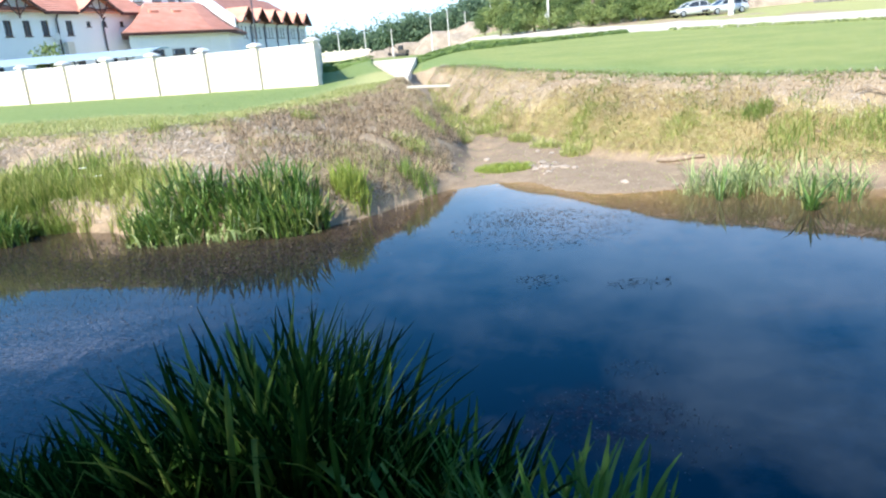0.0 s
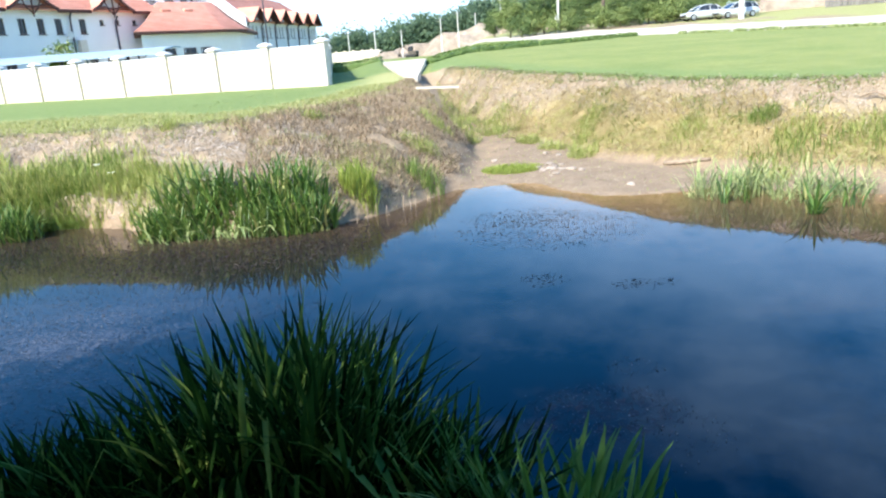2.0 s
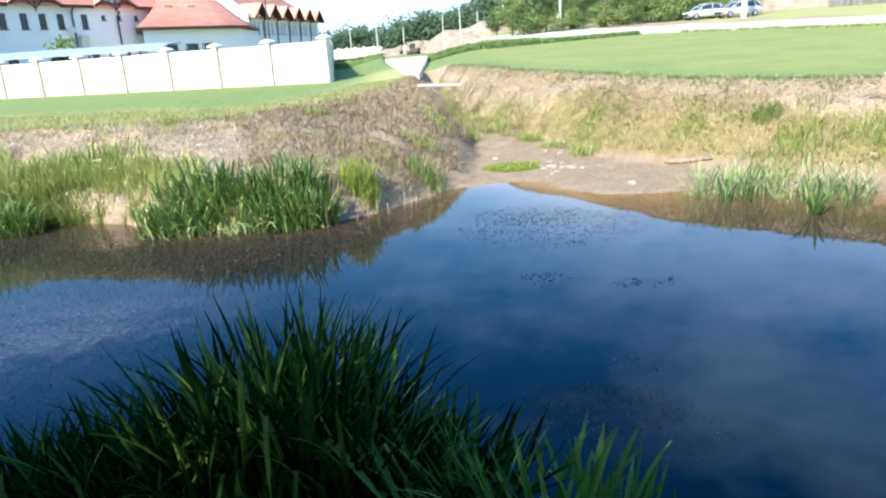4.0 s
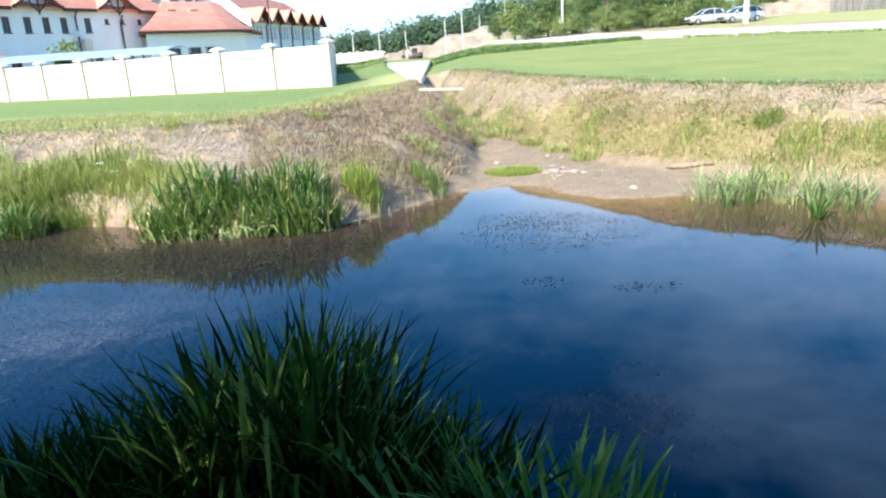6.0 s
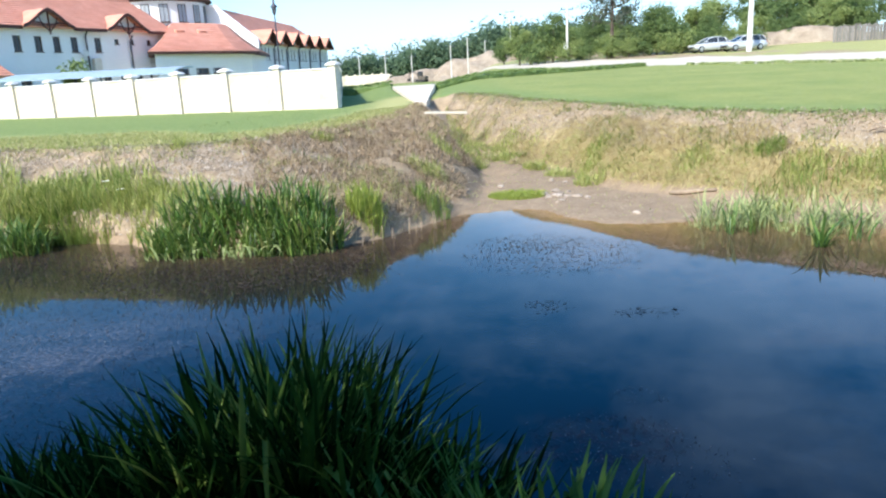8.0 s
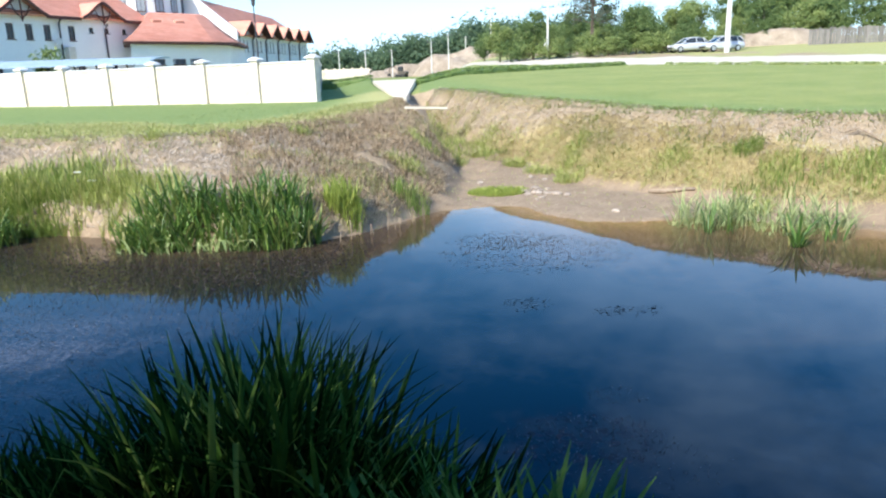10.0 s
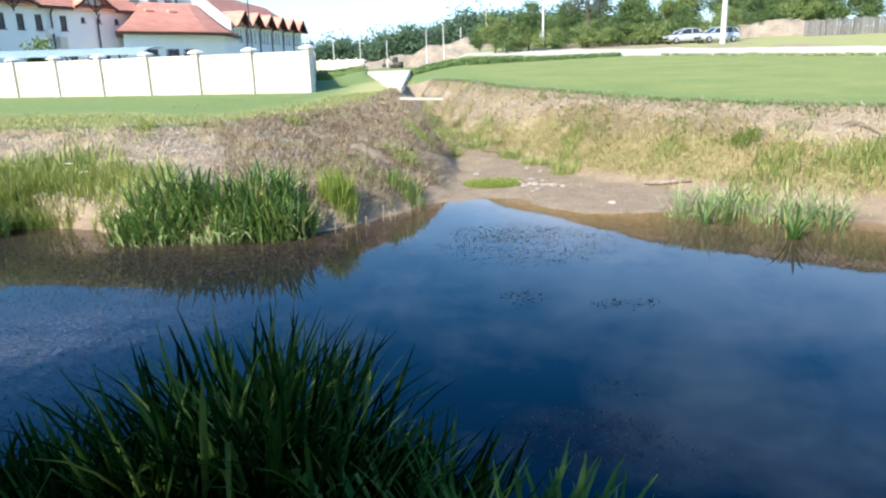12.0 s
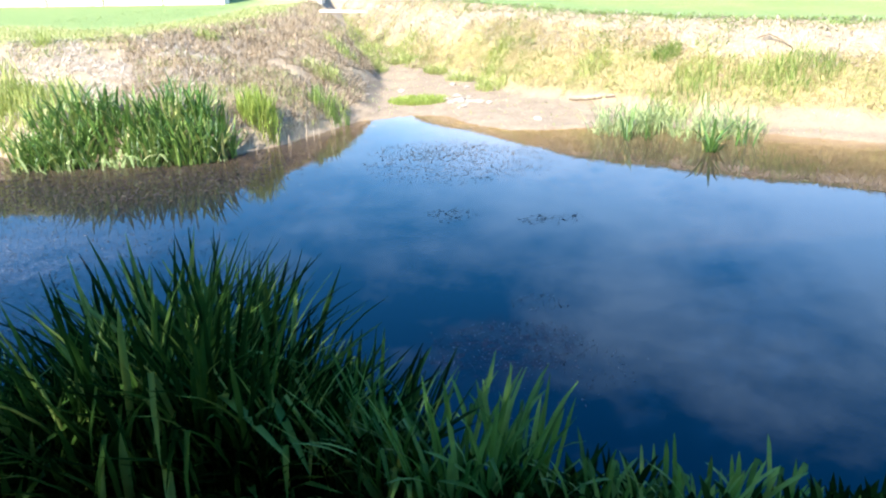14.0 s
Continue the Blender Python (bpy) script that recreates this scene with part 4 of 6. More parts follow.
# small far house with a brown roof beyond the wing
far_house = tagged(empty("far_house", Matrix.Translation((-23.3, 116, 2.6))), "small distant house with brown tiled roof", "house")
bm = bmesh.new()
box(bm, (-26, 113, 2.6), (-20.6, 121, 5.4))
wpart("wall", bm, M_RENDER, far_house)
bm = bmesh.new()
tile_roof(bm, (-26.4, 112.4, 5.2), (-20.2, 112.4, 5.2), (-26.4, 117, 6.9), (-20.2, 117, 6.9), 6)
tile_roof(bm, (-26.4, 121.6, 5.2), (-20.2, 121.6, 5.2), (-26.4, 117, 6.9), (-20.2, 117, 6.9), 6)
wpart("roof", bm, M_FASCIA, far_house)


def carport():
    """Long curved blue sheet roof on bent posts behind the wall."""
    a, b = Vector((-28.5, 48.6)), Vector((-17.0, 48.4))
    t = empty("carport", Matrix.Translation((a.x, a.y, height(a.x, a.y))))
    tagged(t, "long curved blue-grey sheet canopy on bent steel posts", "carport")
    n = 26
    bm = bmesh.new()
    prof = [(0.0, 4.06), (0.6, 4.22), (1.4, 4.38), (2.4, 4.50), (3.4, 4.55), (4.3, 4.52)]
    sec = []
    for k in range(n + 1):
        p = a.lerp(b, k / n)
        z = 0.02 if k % 2 else 0.0
        up = [(p.x, p.y - 2.4 + y, zz + z + 0.06) for y, zz in prof]
        dn = [(p.x, p.y - 2.4 + y, zz + z) for y, zz in reversed(prof)]
        sec.append(up + dn)
    loft(bm, sec)
    wpart("sheet", bm, M_CANOPY, t, "blue-grey curved roof sheet")
    for k in range(0, n + 1, 4):
        p = a.lerp(b, k / n)
        g = height(p.x, p.y + 1.4)
        bm = bmesh.new()
        tube(bm, [(p.x, p.y + 1.4, g), (p.x, p.y + 1.4, 3.0), (p.x, p.y + 1.0, 4.1), (p.x, p.y + 0.2, 4.46)], [0.06] * 4, 6)
        tube(bm, [(p.x, p.y - 2.4 + y, zz - 0.05) for y, zz in prof], [0.045] * len(prof), 6)
        wpart("post", bm, M_PIPE, t, "dark bent steel post")


carport()


def street_lamp(x, y, top, label):
    g = height(x, y)
    t = empty("street_lamp", Matrix.Translation((x, y, g)))
    tagged(t, label, "lamp")
    bm = bmesh.new()
    tube(bm, [(0, 0, 0), (0, 0, 0.5), (0, 0, 0.55), (0, 0, top - g - 1.0)], [0.10, 0.09, 0.045, 0.035], 10)
    part("pole", bm, M_PIPE, t)
    h = top - g
    bm = bmesh.new()
    loft(bm, [[(r * math.cos(a), r * math.sin(a), z) for a in [k * math.tau / 6 for k in range(6)]] for r, z in ((0.04, h - 1.0), (0.09, h - 0.92), (0.14, h - 0.6), (0.20, h - 0.57), (0.07, h - 0.4), (0.02, h))])
    part("lantern", bm, M_PIPE, t, "dark six-sided lantern")
    return t


street_lamp(-8.75, 40.0, 7.75, "tall dark street lamp with lantern behind the wall")


def utility_pole(x, y, top, r=0.16, label="pale concrete utility pole", arm=True):
    g = height(x, y)
    t = empty("utility_pole", Matrix.Translation((x, y, g - 0.05)))
    tagged(t, label, "pole", "utility poles")
    bm = bmesh.new()
    tube(bm, [(0, 0, 0), (0, 0, (top - g) * 0.5), (0, 0, top - g)], [r, r * 0.82, r * 0.65], 10)
    part("shaft", bm, M_POLE, t)
    if arm:
        bm = bmesh.new()
        box(bm, (-0.7, -0.05, top - g - 0.35), (0.7, 0.05, top - g - 0.25), None, 0.01)
        for sx in (-0.6, 0, 0.6):
            tube(bm, [(sx, 0, top - g - 0.25), (sx, 0, top - g - 0.08)], [0.03, 0.05], 6)
        part("crossarm", bm, M_PIPE, t)
    return t


utility_pole(29.9, 69.2, 14.5, 0.27, "thick pale concrete utility pole beside parked cars")
pb = utility_pole(14.05, 78.0, 9.7, 0.14, "pale concrete pole with a meter box")
bm = bmesh.new()
box(bm, (-0.38, -0.2, 1.4), (-0.1, 0.1, 2.0), None, 0.02)
part("meter_box", bm, M_CAP, pb, "white meter box")
for x, y, top in ((12.0, 118, 13.0), (5.2, 122, 9.2), (2.4, 126, 8.4), (-4.6, 130, 7.2), (-14.6, 135, 7.6), (-19.6, 140, 7.4), (-24.0, 146, 7.2), (10.0, 150, 10.0), (-9.5, 132, 7.6)):
    utility_pole(x, y, top, 0.11, "distant pale concrete utility pole", True)


def car(x, y, yaw, label, estate):
    """A parked car, its nose along +x before turning."""
    g = height(x, y)
    t = empty("car", pose(x, y, g, 0, 0, yaw))
    tagged(t, label, "car", "parked cars")
    Lf, W = 2.1, 0.86
    # lower body from cross-sections along the car
    secs = []
    shape = [(-2.1, 0.42, 0.80, 0.78), (-2.02, 0.30, 0.95, 0.83), (-1.5, 0.24, 0.98, W), (-0.5, 0.22, 0.97, W), (0.7, 0.22, 0.95, W), (1.35, 0.24, 0.86, 0.84), (1.95, 0.30, 0.72, 0.78), (2.12, 0.42, 0.58, 0.66)]
    for xx, lo, hi, w in shape:
        secs.append([(xx, -w * 0.92, lo), (xx, w * 0.92, lo), (xx, w, lo + 0.18), (xx, w, (lo + hi) / 2), (xx, w * 0.93, hi - 0.03), (xx, w * 0.8, hi), (xx, -w * 0.8, hi), (xx, -w * 0.93, hi - 0.03), (xx, -w, (lo + hi) / 2), (xx, -w, lo + 0.18)])
    bm = bmesh.new()
    loft(bm, secs)
    bmesh.ops.recalc_face_normals(bm, faces=bm.faces)
    body = part("body", bm, M_CARBODY, t, "silver metallic body", True)
    # roof shell over glass
    rear = -1.95 if estate else -1.75
    rtop = -1.65 if estate else -1.15
    cab = [(rear, 0.95), (rtop, 1.42), (-0.4, 1.48), (0.25, 1.44), (1.15, 0.93)]
    bm = bmesh.new()
    loft(bm, [[(xx, -0.78 + (z - 0.9) * 0.30, z - 0.02) if z > 1 else (xx, -0.80, z), (xx, 0.78 - (z - 0.9) * 0.30, z - 0.02) if z > 1 else (xx, 0.80, z), (xx, 0.80, 0.90), (xx, -0.80, 0.90)] for xx, z in cab])
    bmesh.ops.recalc_face_normals(bm, faces=bm.faces)
    part("glasshouse", bm, M_GLASS, t, "dark tinted side and rear glass")
    bm = bmesh.new()
    loft(bm, [[(xx, -0.66, z), (xx, -0.4, z + 0.035), (xx, 0.4, z + 0.035), (xx, 0.66, z), (xx, 0.64, z - 0.05), (xx, -0.64, z - 0.05)] for xx, z in ((rtop - 0.08, 1.40), (-0.8, 1.48), (-0.2, 1.48), (0.3, 1.43))])
    for sg in (-1, 1):
        for (x0, z0), (x1, z1) in (((1.15, 0.93), (0.27, 1.43)), ((rear, 0.95), (rtop, 1.41)), ((-0.45, 0.94), (-0.45, 1.45)), ((0.55 - 1.9, 0.94), (0.55 - 1.8, 1.42))):
            tube(bm, [(x0, sg * 0.80, z0), (x1, sg * 0.645, z1)], [0.045, 0.04], 5)
    part("roof", bm, M_CARBODY, t, "", True)
    for xx in (-1.3, 1.32):
        for sg in (-1, 1):
            bm = bmesh.new()
            rings = [[(xx + q * math.cos(a), sg * yy, 0.31 + q * math.sin(a)) for a in [k * math.tau / 20 for k in range(20)]] for q, yy in ((0.20, 0.68), (0.29, 0.68), (0.31, 0.71), (0.31, 0.86), (0.29, 0.885), (0.20, 0.885))]
            loft(bm, rings, True, False)
            tyre = part("wheel", bm, M_TYRE, t, "black tyre on alloy rim", True)
            bm = bmesh.new()
            loft(bm, [[(xx + q * math.cos(a), sg * yy, 0.31 + q * math.sin(a)) for a in [k * math.tau / 20 for k in range(20)]] for q, yy in ((0.21, 0.72), (0.21, 0.885), (0.17, 0.87), (0.06, 0.88))])
            part("rim", bm, M_RIM, tyre, "alloy rim")
    for sg in (-1, 1):
        bm = bmesh.new()
        box(bm, (1.72, sg * 0.66 - 0.14, 0.60), (2.05, sg * 0.66 + 0.14, 0.76), None, 0.05)
        part("headlight", bm, M_LAMP_GLASS, t)
        bm = bmesh.new()
        box(bm, (-2.09, sg * 0.70 - 0.09, 0.62), (-1.95, sg * 0.70 + 0.09, 0.92), None, 0.03)
        part("tail_light", bm, M_RED, t)
        bm = bmesh.new()
        box(bm, (0.78, sg * 0.93 - 0.08, 0.95), (0.95, sg * 0.93 + 0.08, 1.07), None, 0.03)
        part("mirror", bm, M_CARBODY, t)
    bm = bmesh.new()
    box(bm, (2.0, -0.55, 0.36), (2.15, 0.55, 0.50), None, 0.03)
    part("grille", bm, M_TYRE, t, "dark lower grille")
    return t


car(28.2, 74.6, 186, "silver hatchback parked on the roadside gravel", False)
car(30.6, 72.2, 188, "silver estate car parked beside the utility pole", True)

# ---- concrete channel, plank and heaps ----
# concrete spillway in slabs, widening as it rises from the head of the ditch
channel = empty("pavement", Matrix.Translation((-1.2, 38, 2.0)))
tagged(channel, "cream concrete spillway slabs at the head of the ditch", "pavement", kind="structure")
SLABS = 7
for k in range(SLABS):
    bm = bmesh.new()
    ends = []
    for t in ((k + 0.05) / SLABS, (k + 0.95) / SLABS):
        y = 30.2 + 15.8 * t
        xl, xr = -0.95 - 2.0 * t, -0.55 + 0.36 * t
        z = 2.0 + 0.6 * t
        ends.append([(xl, y, z), (xr, y, z + 0.02), (xr, y, z - 0.5), (xl, y, z - 0.5)])
    loft(bm, ends)
    bmesh.ops.recalc_face_normals(bm, faces=bm.faces[:])
    wpart("slab", bm, M_CONC, channel)

bm = bmesh.new()
box(bm, (-0.76, -0.14, -0.04), (0.76, 0.14, 0.04), None, 0.01)
plank = mesh_ob("footbridge_plank", bm, M_CONC)
plank.matrix_world = pose(0.22, 25.0, 1.79, 0, 2.4, -2)
tagged(plank, "pale weathered plank laid across the narrow ditch", "plank")


def heap(name, cx, cy, rx, ry, h, seed, label):
    bm = bmesh.new()
    n = 28
    r = random.Random(seed)
    ph = [r.uniform(0, 6) for _ in range(6)]
    rings = []
    for i in range(9):
        t = i / 8
        ring = []
        for k in range(n):
            a = k * math.tau / n
            q = (1 - t) * (1 + 0.14 * math.sin(3 * a + ph[0]) + 0.09 * math.sin(7 * a + ph[1]))
            x, y = cx + rx * q * math.cos(a), cy + ry * q * math.sin(a)
            z = h * min(1.0, 1.3 * (1 - (1 - t) ** 1.5)) * (1 + 0.12 * math.sin(2 * a + ph[2] + 3 * t)) + 0.1 * math.sin(9 * a + ph[3] + 5 * t)
            ring.append((x, y, height(x, y) - 0.2 + z))
        rings.append(ring)
    loft(bm, rings)
    ob = mesh_ob(name, bm, M_SAND, True)
    return tagged(ob, label, "heap", "spoil heaps")


heap("earth_mound", 5.9, 140, 10.0, 7, 3.7, 1, "tall heap of pale excavated earth on the field")
heap("earth_mound", 2.5, 134, 3.2, 4, 1.0, 2, "low heap of pale sand beside the track")
heap("earth_mound", -7.0, 132, 4.5, 4, 1.3, 3, "low heap of pale sand beside the track")
heap("earth_mound", -2.0, 139, 7.5, 4, 2.3, 4, "heap of pale sand beside the digger")
heap("earth_mound", 41.5, 82.0, 10.0, 3.0, 1.7, 6, "long cut bank of pale earth behind the cars")
# added in place of a small pale pillar, drawn as a mound
heap("earth_mound", 12.2, 116, 0.9, 0.9, 1.5, 5, "small pale pillar at the foot of a pole, drawn as a steep mound")


def digger():
    t = empty("digger", pose(-2.9, 126, height(-2.9, 126), 0, 0, 160) @ Matrix.Scale(0.8, 4))
    tagged(t, "small distant dark digger among sand heaps", "digger")
    for sg in (-1, 1):
        bm = bmesh.new()
        box(bm, (-1.2, sg * 0.8 - 0.25, 0), (1.2, sg * 0.8 + 0.25, 0.6), None, 0.15)
        part("track", bm, M_TYRE, t)
    bm = bmesh.new()
    box(bm, (-1.3, -0.9, 0.62), (0.6, 0.9, 1.3), None, 0.1)
    part("body", bm, M_DIGGER, t)
    bm = bmesh.new()
    box(bm, (-0.4, -0.1, 1.3), (0.6, 0.85, 2.3), None, 0.1)
    part("cab", bm, M_GLASS, t)
    bm = bmesh.new()
    tube(bm, [(0.6, -0.4, 1.0), (1.9, -0.4, 2.4), (3.0, -0.4, 1.9), (3.1, -0.4, 0.7)], [0.16, 0.14, 0.12, 0.1], 6)
    part("boom", bm, M_DIGGER, t)
    bm = bmesh.new()
    loft(bm, [[(2.8, y, 0.3), (3.3, y, 0.3), (3.4, y, 0.8), (2.9, y, 0.9)] for y in (-0.75, -0.05)])
    part("bucket", bm, M_TYRE, t)


digger()


def board_fence(a, b, h):
    t = empty("board_fence", Matrix.Translation((a[0], a[1], height(*a))))
    tagged(t, "weathered grey board fence above the dry slope, partial shade in its tone", "fence")
    a, b = Vector(a), Vector(b)
    n = int((b - a).length / 0.27)
    ang = math.atan2((b - a).y, (b - a).x)
    bm = bmesh.new()
    box(bm, (-0.125, -0.015, 0), (0.125, 0.015, h), None, 0.008)
    first = part("board", bm, M_OLDWOOD, t)
    r = random.Random(4)
    for k in range(n):
        o = first if k == 0 else new("board", first.data)
        o.parent = t
        p = a.lerp(b, (k + 0.5) / n)
        o.matrix_world = Matrix.Translation((p.x, p.y, height(p.x, p.y) - 0.1)) @ Matrix.Rotation(ang, 4, "Z") @ Matrix.Rotation(r.uniform(-0.02, 0.02), 4, "Y") @ Matrix.Diagonal((1, 1, r.uniform(0.93, 1.06), 1))
    for z in (0.4, 1.5):
        bm = bmesh.new()
        tube(bm, [(a.x, a.y + 0.06, height(*a) + z), (b.x, b.y + 0.06, height(*b) + z)], [0.05, 0.05], 4)
        wpart("rail", bm, M_OLDWOOD, t)


board_fence((41.0, 75.0), (60, 66), 1.75)


# ---- trees ----


def blob_leaves(verts, faces, centre, spread_r, count, size, r):
    """Small bent leaf sprays round a centre."""
    q = np.random.RandomState(r.randrange(1 << 30))
    d = q.normal(0, 1, (count, 3)) * (1, 1, 0.8)
    p = np.array(tuple(centre)) + d * spread_r * 0.55
    n = d / np.linalg.norm(d, axis=1)[:, None] + q.uniform((-1, -1, -0.4), (1, 1, 1), (count, 3)) * 0.9
    n /= np.linalg.norm(n, axis=1)[:, None]
    a = np.cross(n, q.normal(0, 1, (count, 3)))
    a /= np.linalg.norm(a, axis=1)[:, None]
    b = np.cross(n, a)
    s = size * q.uniform(0.6, 1.3, (count, 1))
    k = len(verts)
    verts += np.stack([p - a * s, p + b * s * 0.55 + n * s * 0.18, p + a * s, p - b * s * 0.55 + n * s * 0.18], 1).reshape(-1, 3).tolist()
    faces += (np.arange(count * 4).reshape(-1, 4) + k).tolist()


def tree(name, h, w, trunk_h, clumps, per, size, material, seed, label, category="tree", group="roadside trees"):
    """A tree at the origin: trunk, limbs and a crown of leaf sprays in uneven clumps."""
    r = random.Random(seed)
    t = empty(name)
    tagged(t, label, category, group)
    bm = bmesh.new()
    lean = Vector((r.uniform(-0.3, 0.3), r.uniform(-0.3, 0.3), 0))
    tops = []
    tube(bm, [(0, 0, -0.2), (0, 0, trunk_h * 0.5), tuple(lean * 0.5 + Vector((0, 0, trunk_h))), tuple(lean + Vector((0, 0, h * 0.75)))], [0.03 * h, 0.024 * h, 0.018 * h, 0.006 * h], 7)
    for k in range(7):
        a = k * 2.4 + r.uniform(-0.3, 0.3)
        z0 = trunk_h * r.uniform(0.8, 1.3)
        q = Vector((math.cos(a), math.sin(a), 0)) * w * r.uniform(0.45, 0.8)
        end = q + Vector((0, 0, z0 + (h - z0) * r.uniform(0.3, 0.7)))
        tube(bm, [(0, 0, z0), tuple(q * 0.45 + Vector((0, 0, z0 + (end.z - z0) * 0.55))), tuple(end)], [0.012 * h, 0.008 * h, 0.003 * h], 5)
        tops.append(end)
    part("trunk", bm, M_BARK, t)
    verts, faces = [], []
    for k in range(clumps):
        if k < len(tops):
            c = tops[k]
        else:
            u, v = r.uniform(0, math.tau), r.uniform(-0.85, 1)
            q = math.sqrt(1 - v * v) * w * r.uniform(0.55, 1.0)
            zc = trunk_h * 0.8 + (h - trunk_h * 0.8) * 0.5 * (1 + v * 0.9)
            c = Vector((q * math.cos(u), q * math.sin(u), zc))
        blob_leaves(verts, faces, c, w * r.uniform(0.28, 0.48), per, size, r)
    raw("crown", verts, faces, material, t)
    return t


def at_ground(x, y, yaw, s, sz=None):
    return Matrix.Translation((x, y, height(x, y) - 0.1)) @ Matrix.Rotation(yaw, 4, "Z") @ Matrix.Diagonal((s, s, sz or s, 1))


rt = random.Random(11)
kinds = [
    tree("tree", 7.5, 2.8, 1.2, 34, 170, 0.17, M_TREE, 1, "broad dark green roadside tree with dense crown"),
    tree("tree", 7.0, 2.4, 1.4, 30, 170, 0.165, M_TREE_B, 2, "lighter green roadside tree with uneven crown"),
    tree("tree", 8.5, 2.6, 1.6, 34, 170, 0.17, M_TREE, 3, "tall green tree behind the road"),
]
bush = tree("bush", 3.0, 1.9, 0.4, 20, 130, 0.13, M_TREE_B, 4, "light green roadside bush", "bush", "roadside bushes")
dark_bush = tree("bush", 2.6, 2.0, 0.4, 20, 130, 0.13, M_TREE, 5, "dark green roadside bush", "bush", "roadside bushes")
spots = []
for k in range(11):
    spots.append((9.4 + k * 2.9 + rt.uniform(-0.7, 0.7), 81 + rt.uniform(-2, 3) - 0.12 * k, rt.choice((0, 1, 2)), rt.uniform(0.55, 0.72)))
for k in range(12):
    spots.append((8.0 + k * 4.3 + rt.uniform(-1, 1), 92 + rt.uniform(-3, 3), rt.choice((0, 1, 2)), rt.uniform(0.62, 0.78) + 0.035 * max(0, k - 4)))
for k in range(10):
    spots.append((17 + k * 4.6 + rt.uniform(-1.2, 1.2), 101 + rt.uniform(-3, 4), rt.choice((0, 1, 2)), rt.uniform(0.9, 1.05) + 0.13 * max(0, k - 1)))
for k in range(9):
    spots.append((42 + k * 3.6 + rt.uniform(-1, 1), 87 - 1.2 * k + rt.uniform(-2, 2), rt.choice((0, 0, 2, 1)), rt.uniform(1.0, 1.3)))
used = set()
for x, y, k, s in spots:
    m = at_ground(x, y, rt.uniform(0, 6.28), s, s * rt.uniform(0.9, 1.1))
    if k in used:
        copy_thing(kinds[k], m)
    else:
        kinds[k].matrix_world = m
        used.add(k)
for k in range(13):
    m = at_ground(10.0 + k * 2.0 + rt.uniform(-0.5, 0.5), 78.6 - 0.15 * k + rt.uniform(-0.8, 0.8), rt.uniform(0, 6.28), rt.uniform(0.6, 1.0))
    src = bush if k % 3 else dark_bush
    if k < 2:
        (dark_bush if k == 0 else bush).matrix_world = m
    else:
        copy_thing(src, m)


def pine(x, y, h):
    t = empty("pine_tree", Matrix.Translation((x, y, height(x, y) - 0.1)))
    tagged(t, "tall thin-crowned grey-green pine by the road", "tree")
    r = random.Random(21)
    bm = bmesh.new()
    tube(bm, [(0, 0, 0), (0.05, 0, h * 0.5), (0, 0, h)], [0.22, 0.16, 0.04], 8)
    verts, faces = [], []
    for k in range(34):
        z = h * (0.36 + 0.62 * k / 34)
        a = k * 2.4
        ln = 3.4 * (1 - 0.55 * ((k / 34) ** 2)) * r.uniform(0.75, 1.1)
        e = Vector((math.cos(a) * ln, math.sin(a) * ln, z + 0.25 * ln))
        tube(bm, [(0, 0, z), tuple(e * 0.5 + Vector((0, 0, z * 0.5 - 0.05))), tuple(e)], [0.06, 0.04, 0.012], 4)
        for q in (0.4, 0.6, 0.8, 1.0):
            p = Vector((0, 0, z)).lerp(e, q)
            blob_leaves(verts, faces, p, 0.5, 26, 0.15, r)
    part("trunk", bm, M_BARK, t)
    raw("crown", verts, faces, M_PINE, t)


pine(19.2, 79.5, 9.6)

# tree added unseen on the near bank behind the viewpoint to shade the reeds
shade_tree = tree("tree", 8.2, 2.8, 3.8, 44, 235, 0.13, M_TREE, 8, "leafy unseen tree added on the near bank to shade the reeds", "tree", "near bank trees")
shade_tree.matrix_world = at_ground(-4.6, -0.3, 0.5, 1.0)
# more unseen copies that keep sky light off the reeds
for x, y, yaw, s in ((-4.8, -6.0, 1.7, 0.95), (-0.8, -5.2, 2.9, 1.0), (3.2, -5.6, 4.1, 0.9), (-9.5, -3.5, 0.2, 1.05)):
    copy_thing(shade_tree, at_ground(x, y, yaw, s))

# unseen bushes added behind the viewpoint to keep low sky light off the reeds
shade_bush = tree("bush", 3.0, 1.9, 0.4, 20, 150, 0.13, M_TREE, 12, "dense dark unseen bush added on the near bank to shade the reeds", "bush", "near bank bushes")
shade_bush.matrix_world = at_ground(-1.2, -4.6, 0.3, 1.0)
for x, y, yaw, s in ((-4.0, -4.4, 1.9, 1.0), (1.8, -4.9, 3.3, 0.9)):
    copy_thing(shade_bush, at_ground(x, y, yaw, s))

# young plant behind the wall
sapling = tree("sapling", 2.6, 0.9, 0.9, 12, 60, 0.11, M_TREE_B, 9, "small young tree beside the carport", "tree", "garden trees")
sapling.matrix_world = Matrix.Translation((-25.3, 50.6, height(-25.3, 50.6) + 0.0)) @ Matrix.Diagonal((1.2, 1.2, 1.35, 1))

# far woods on the skyline, too many to count
r = random.Random(31)
verts, faces = [], []
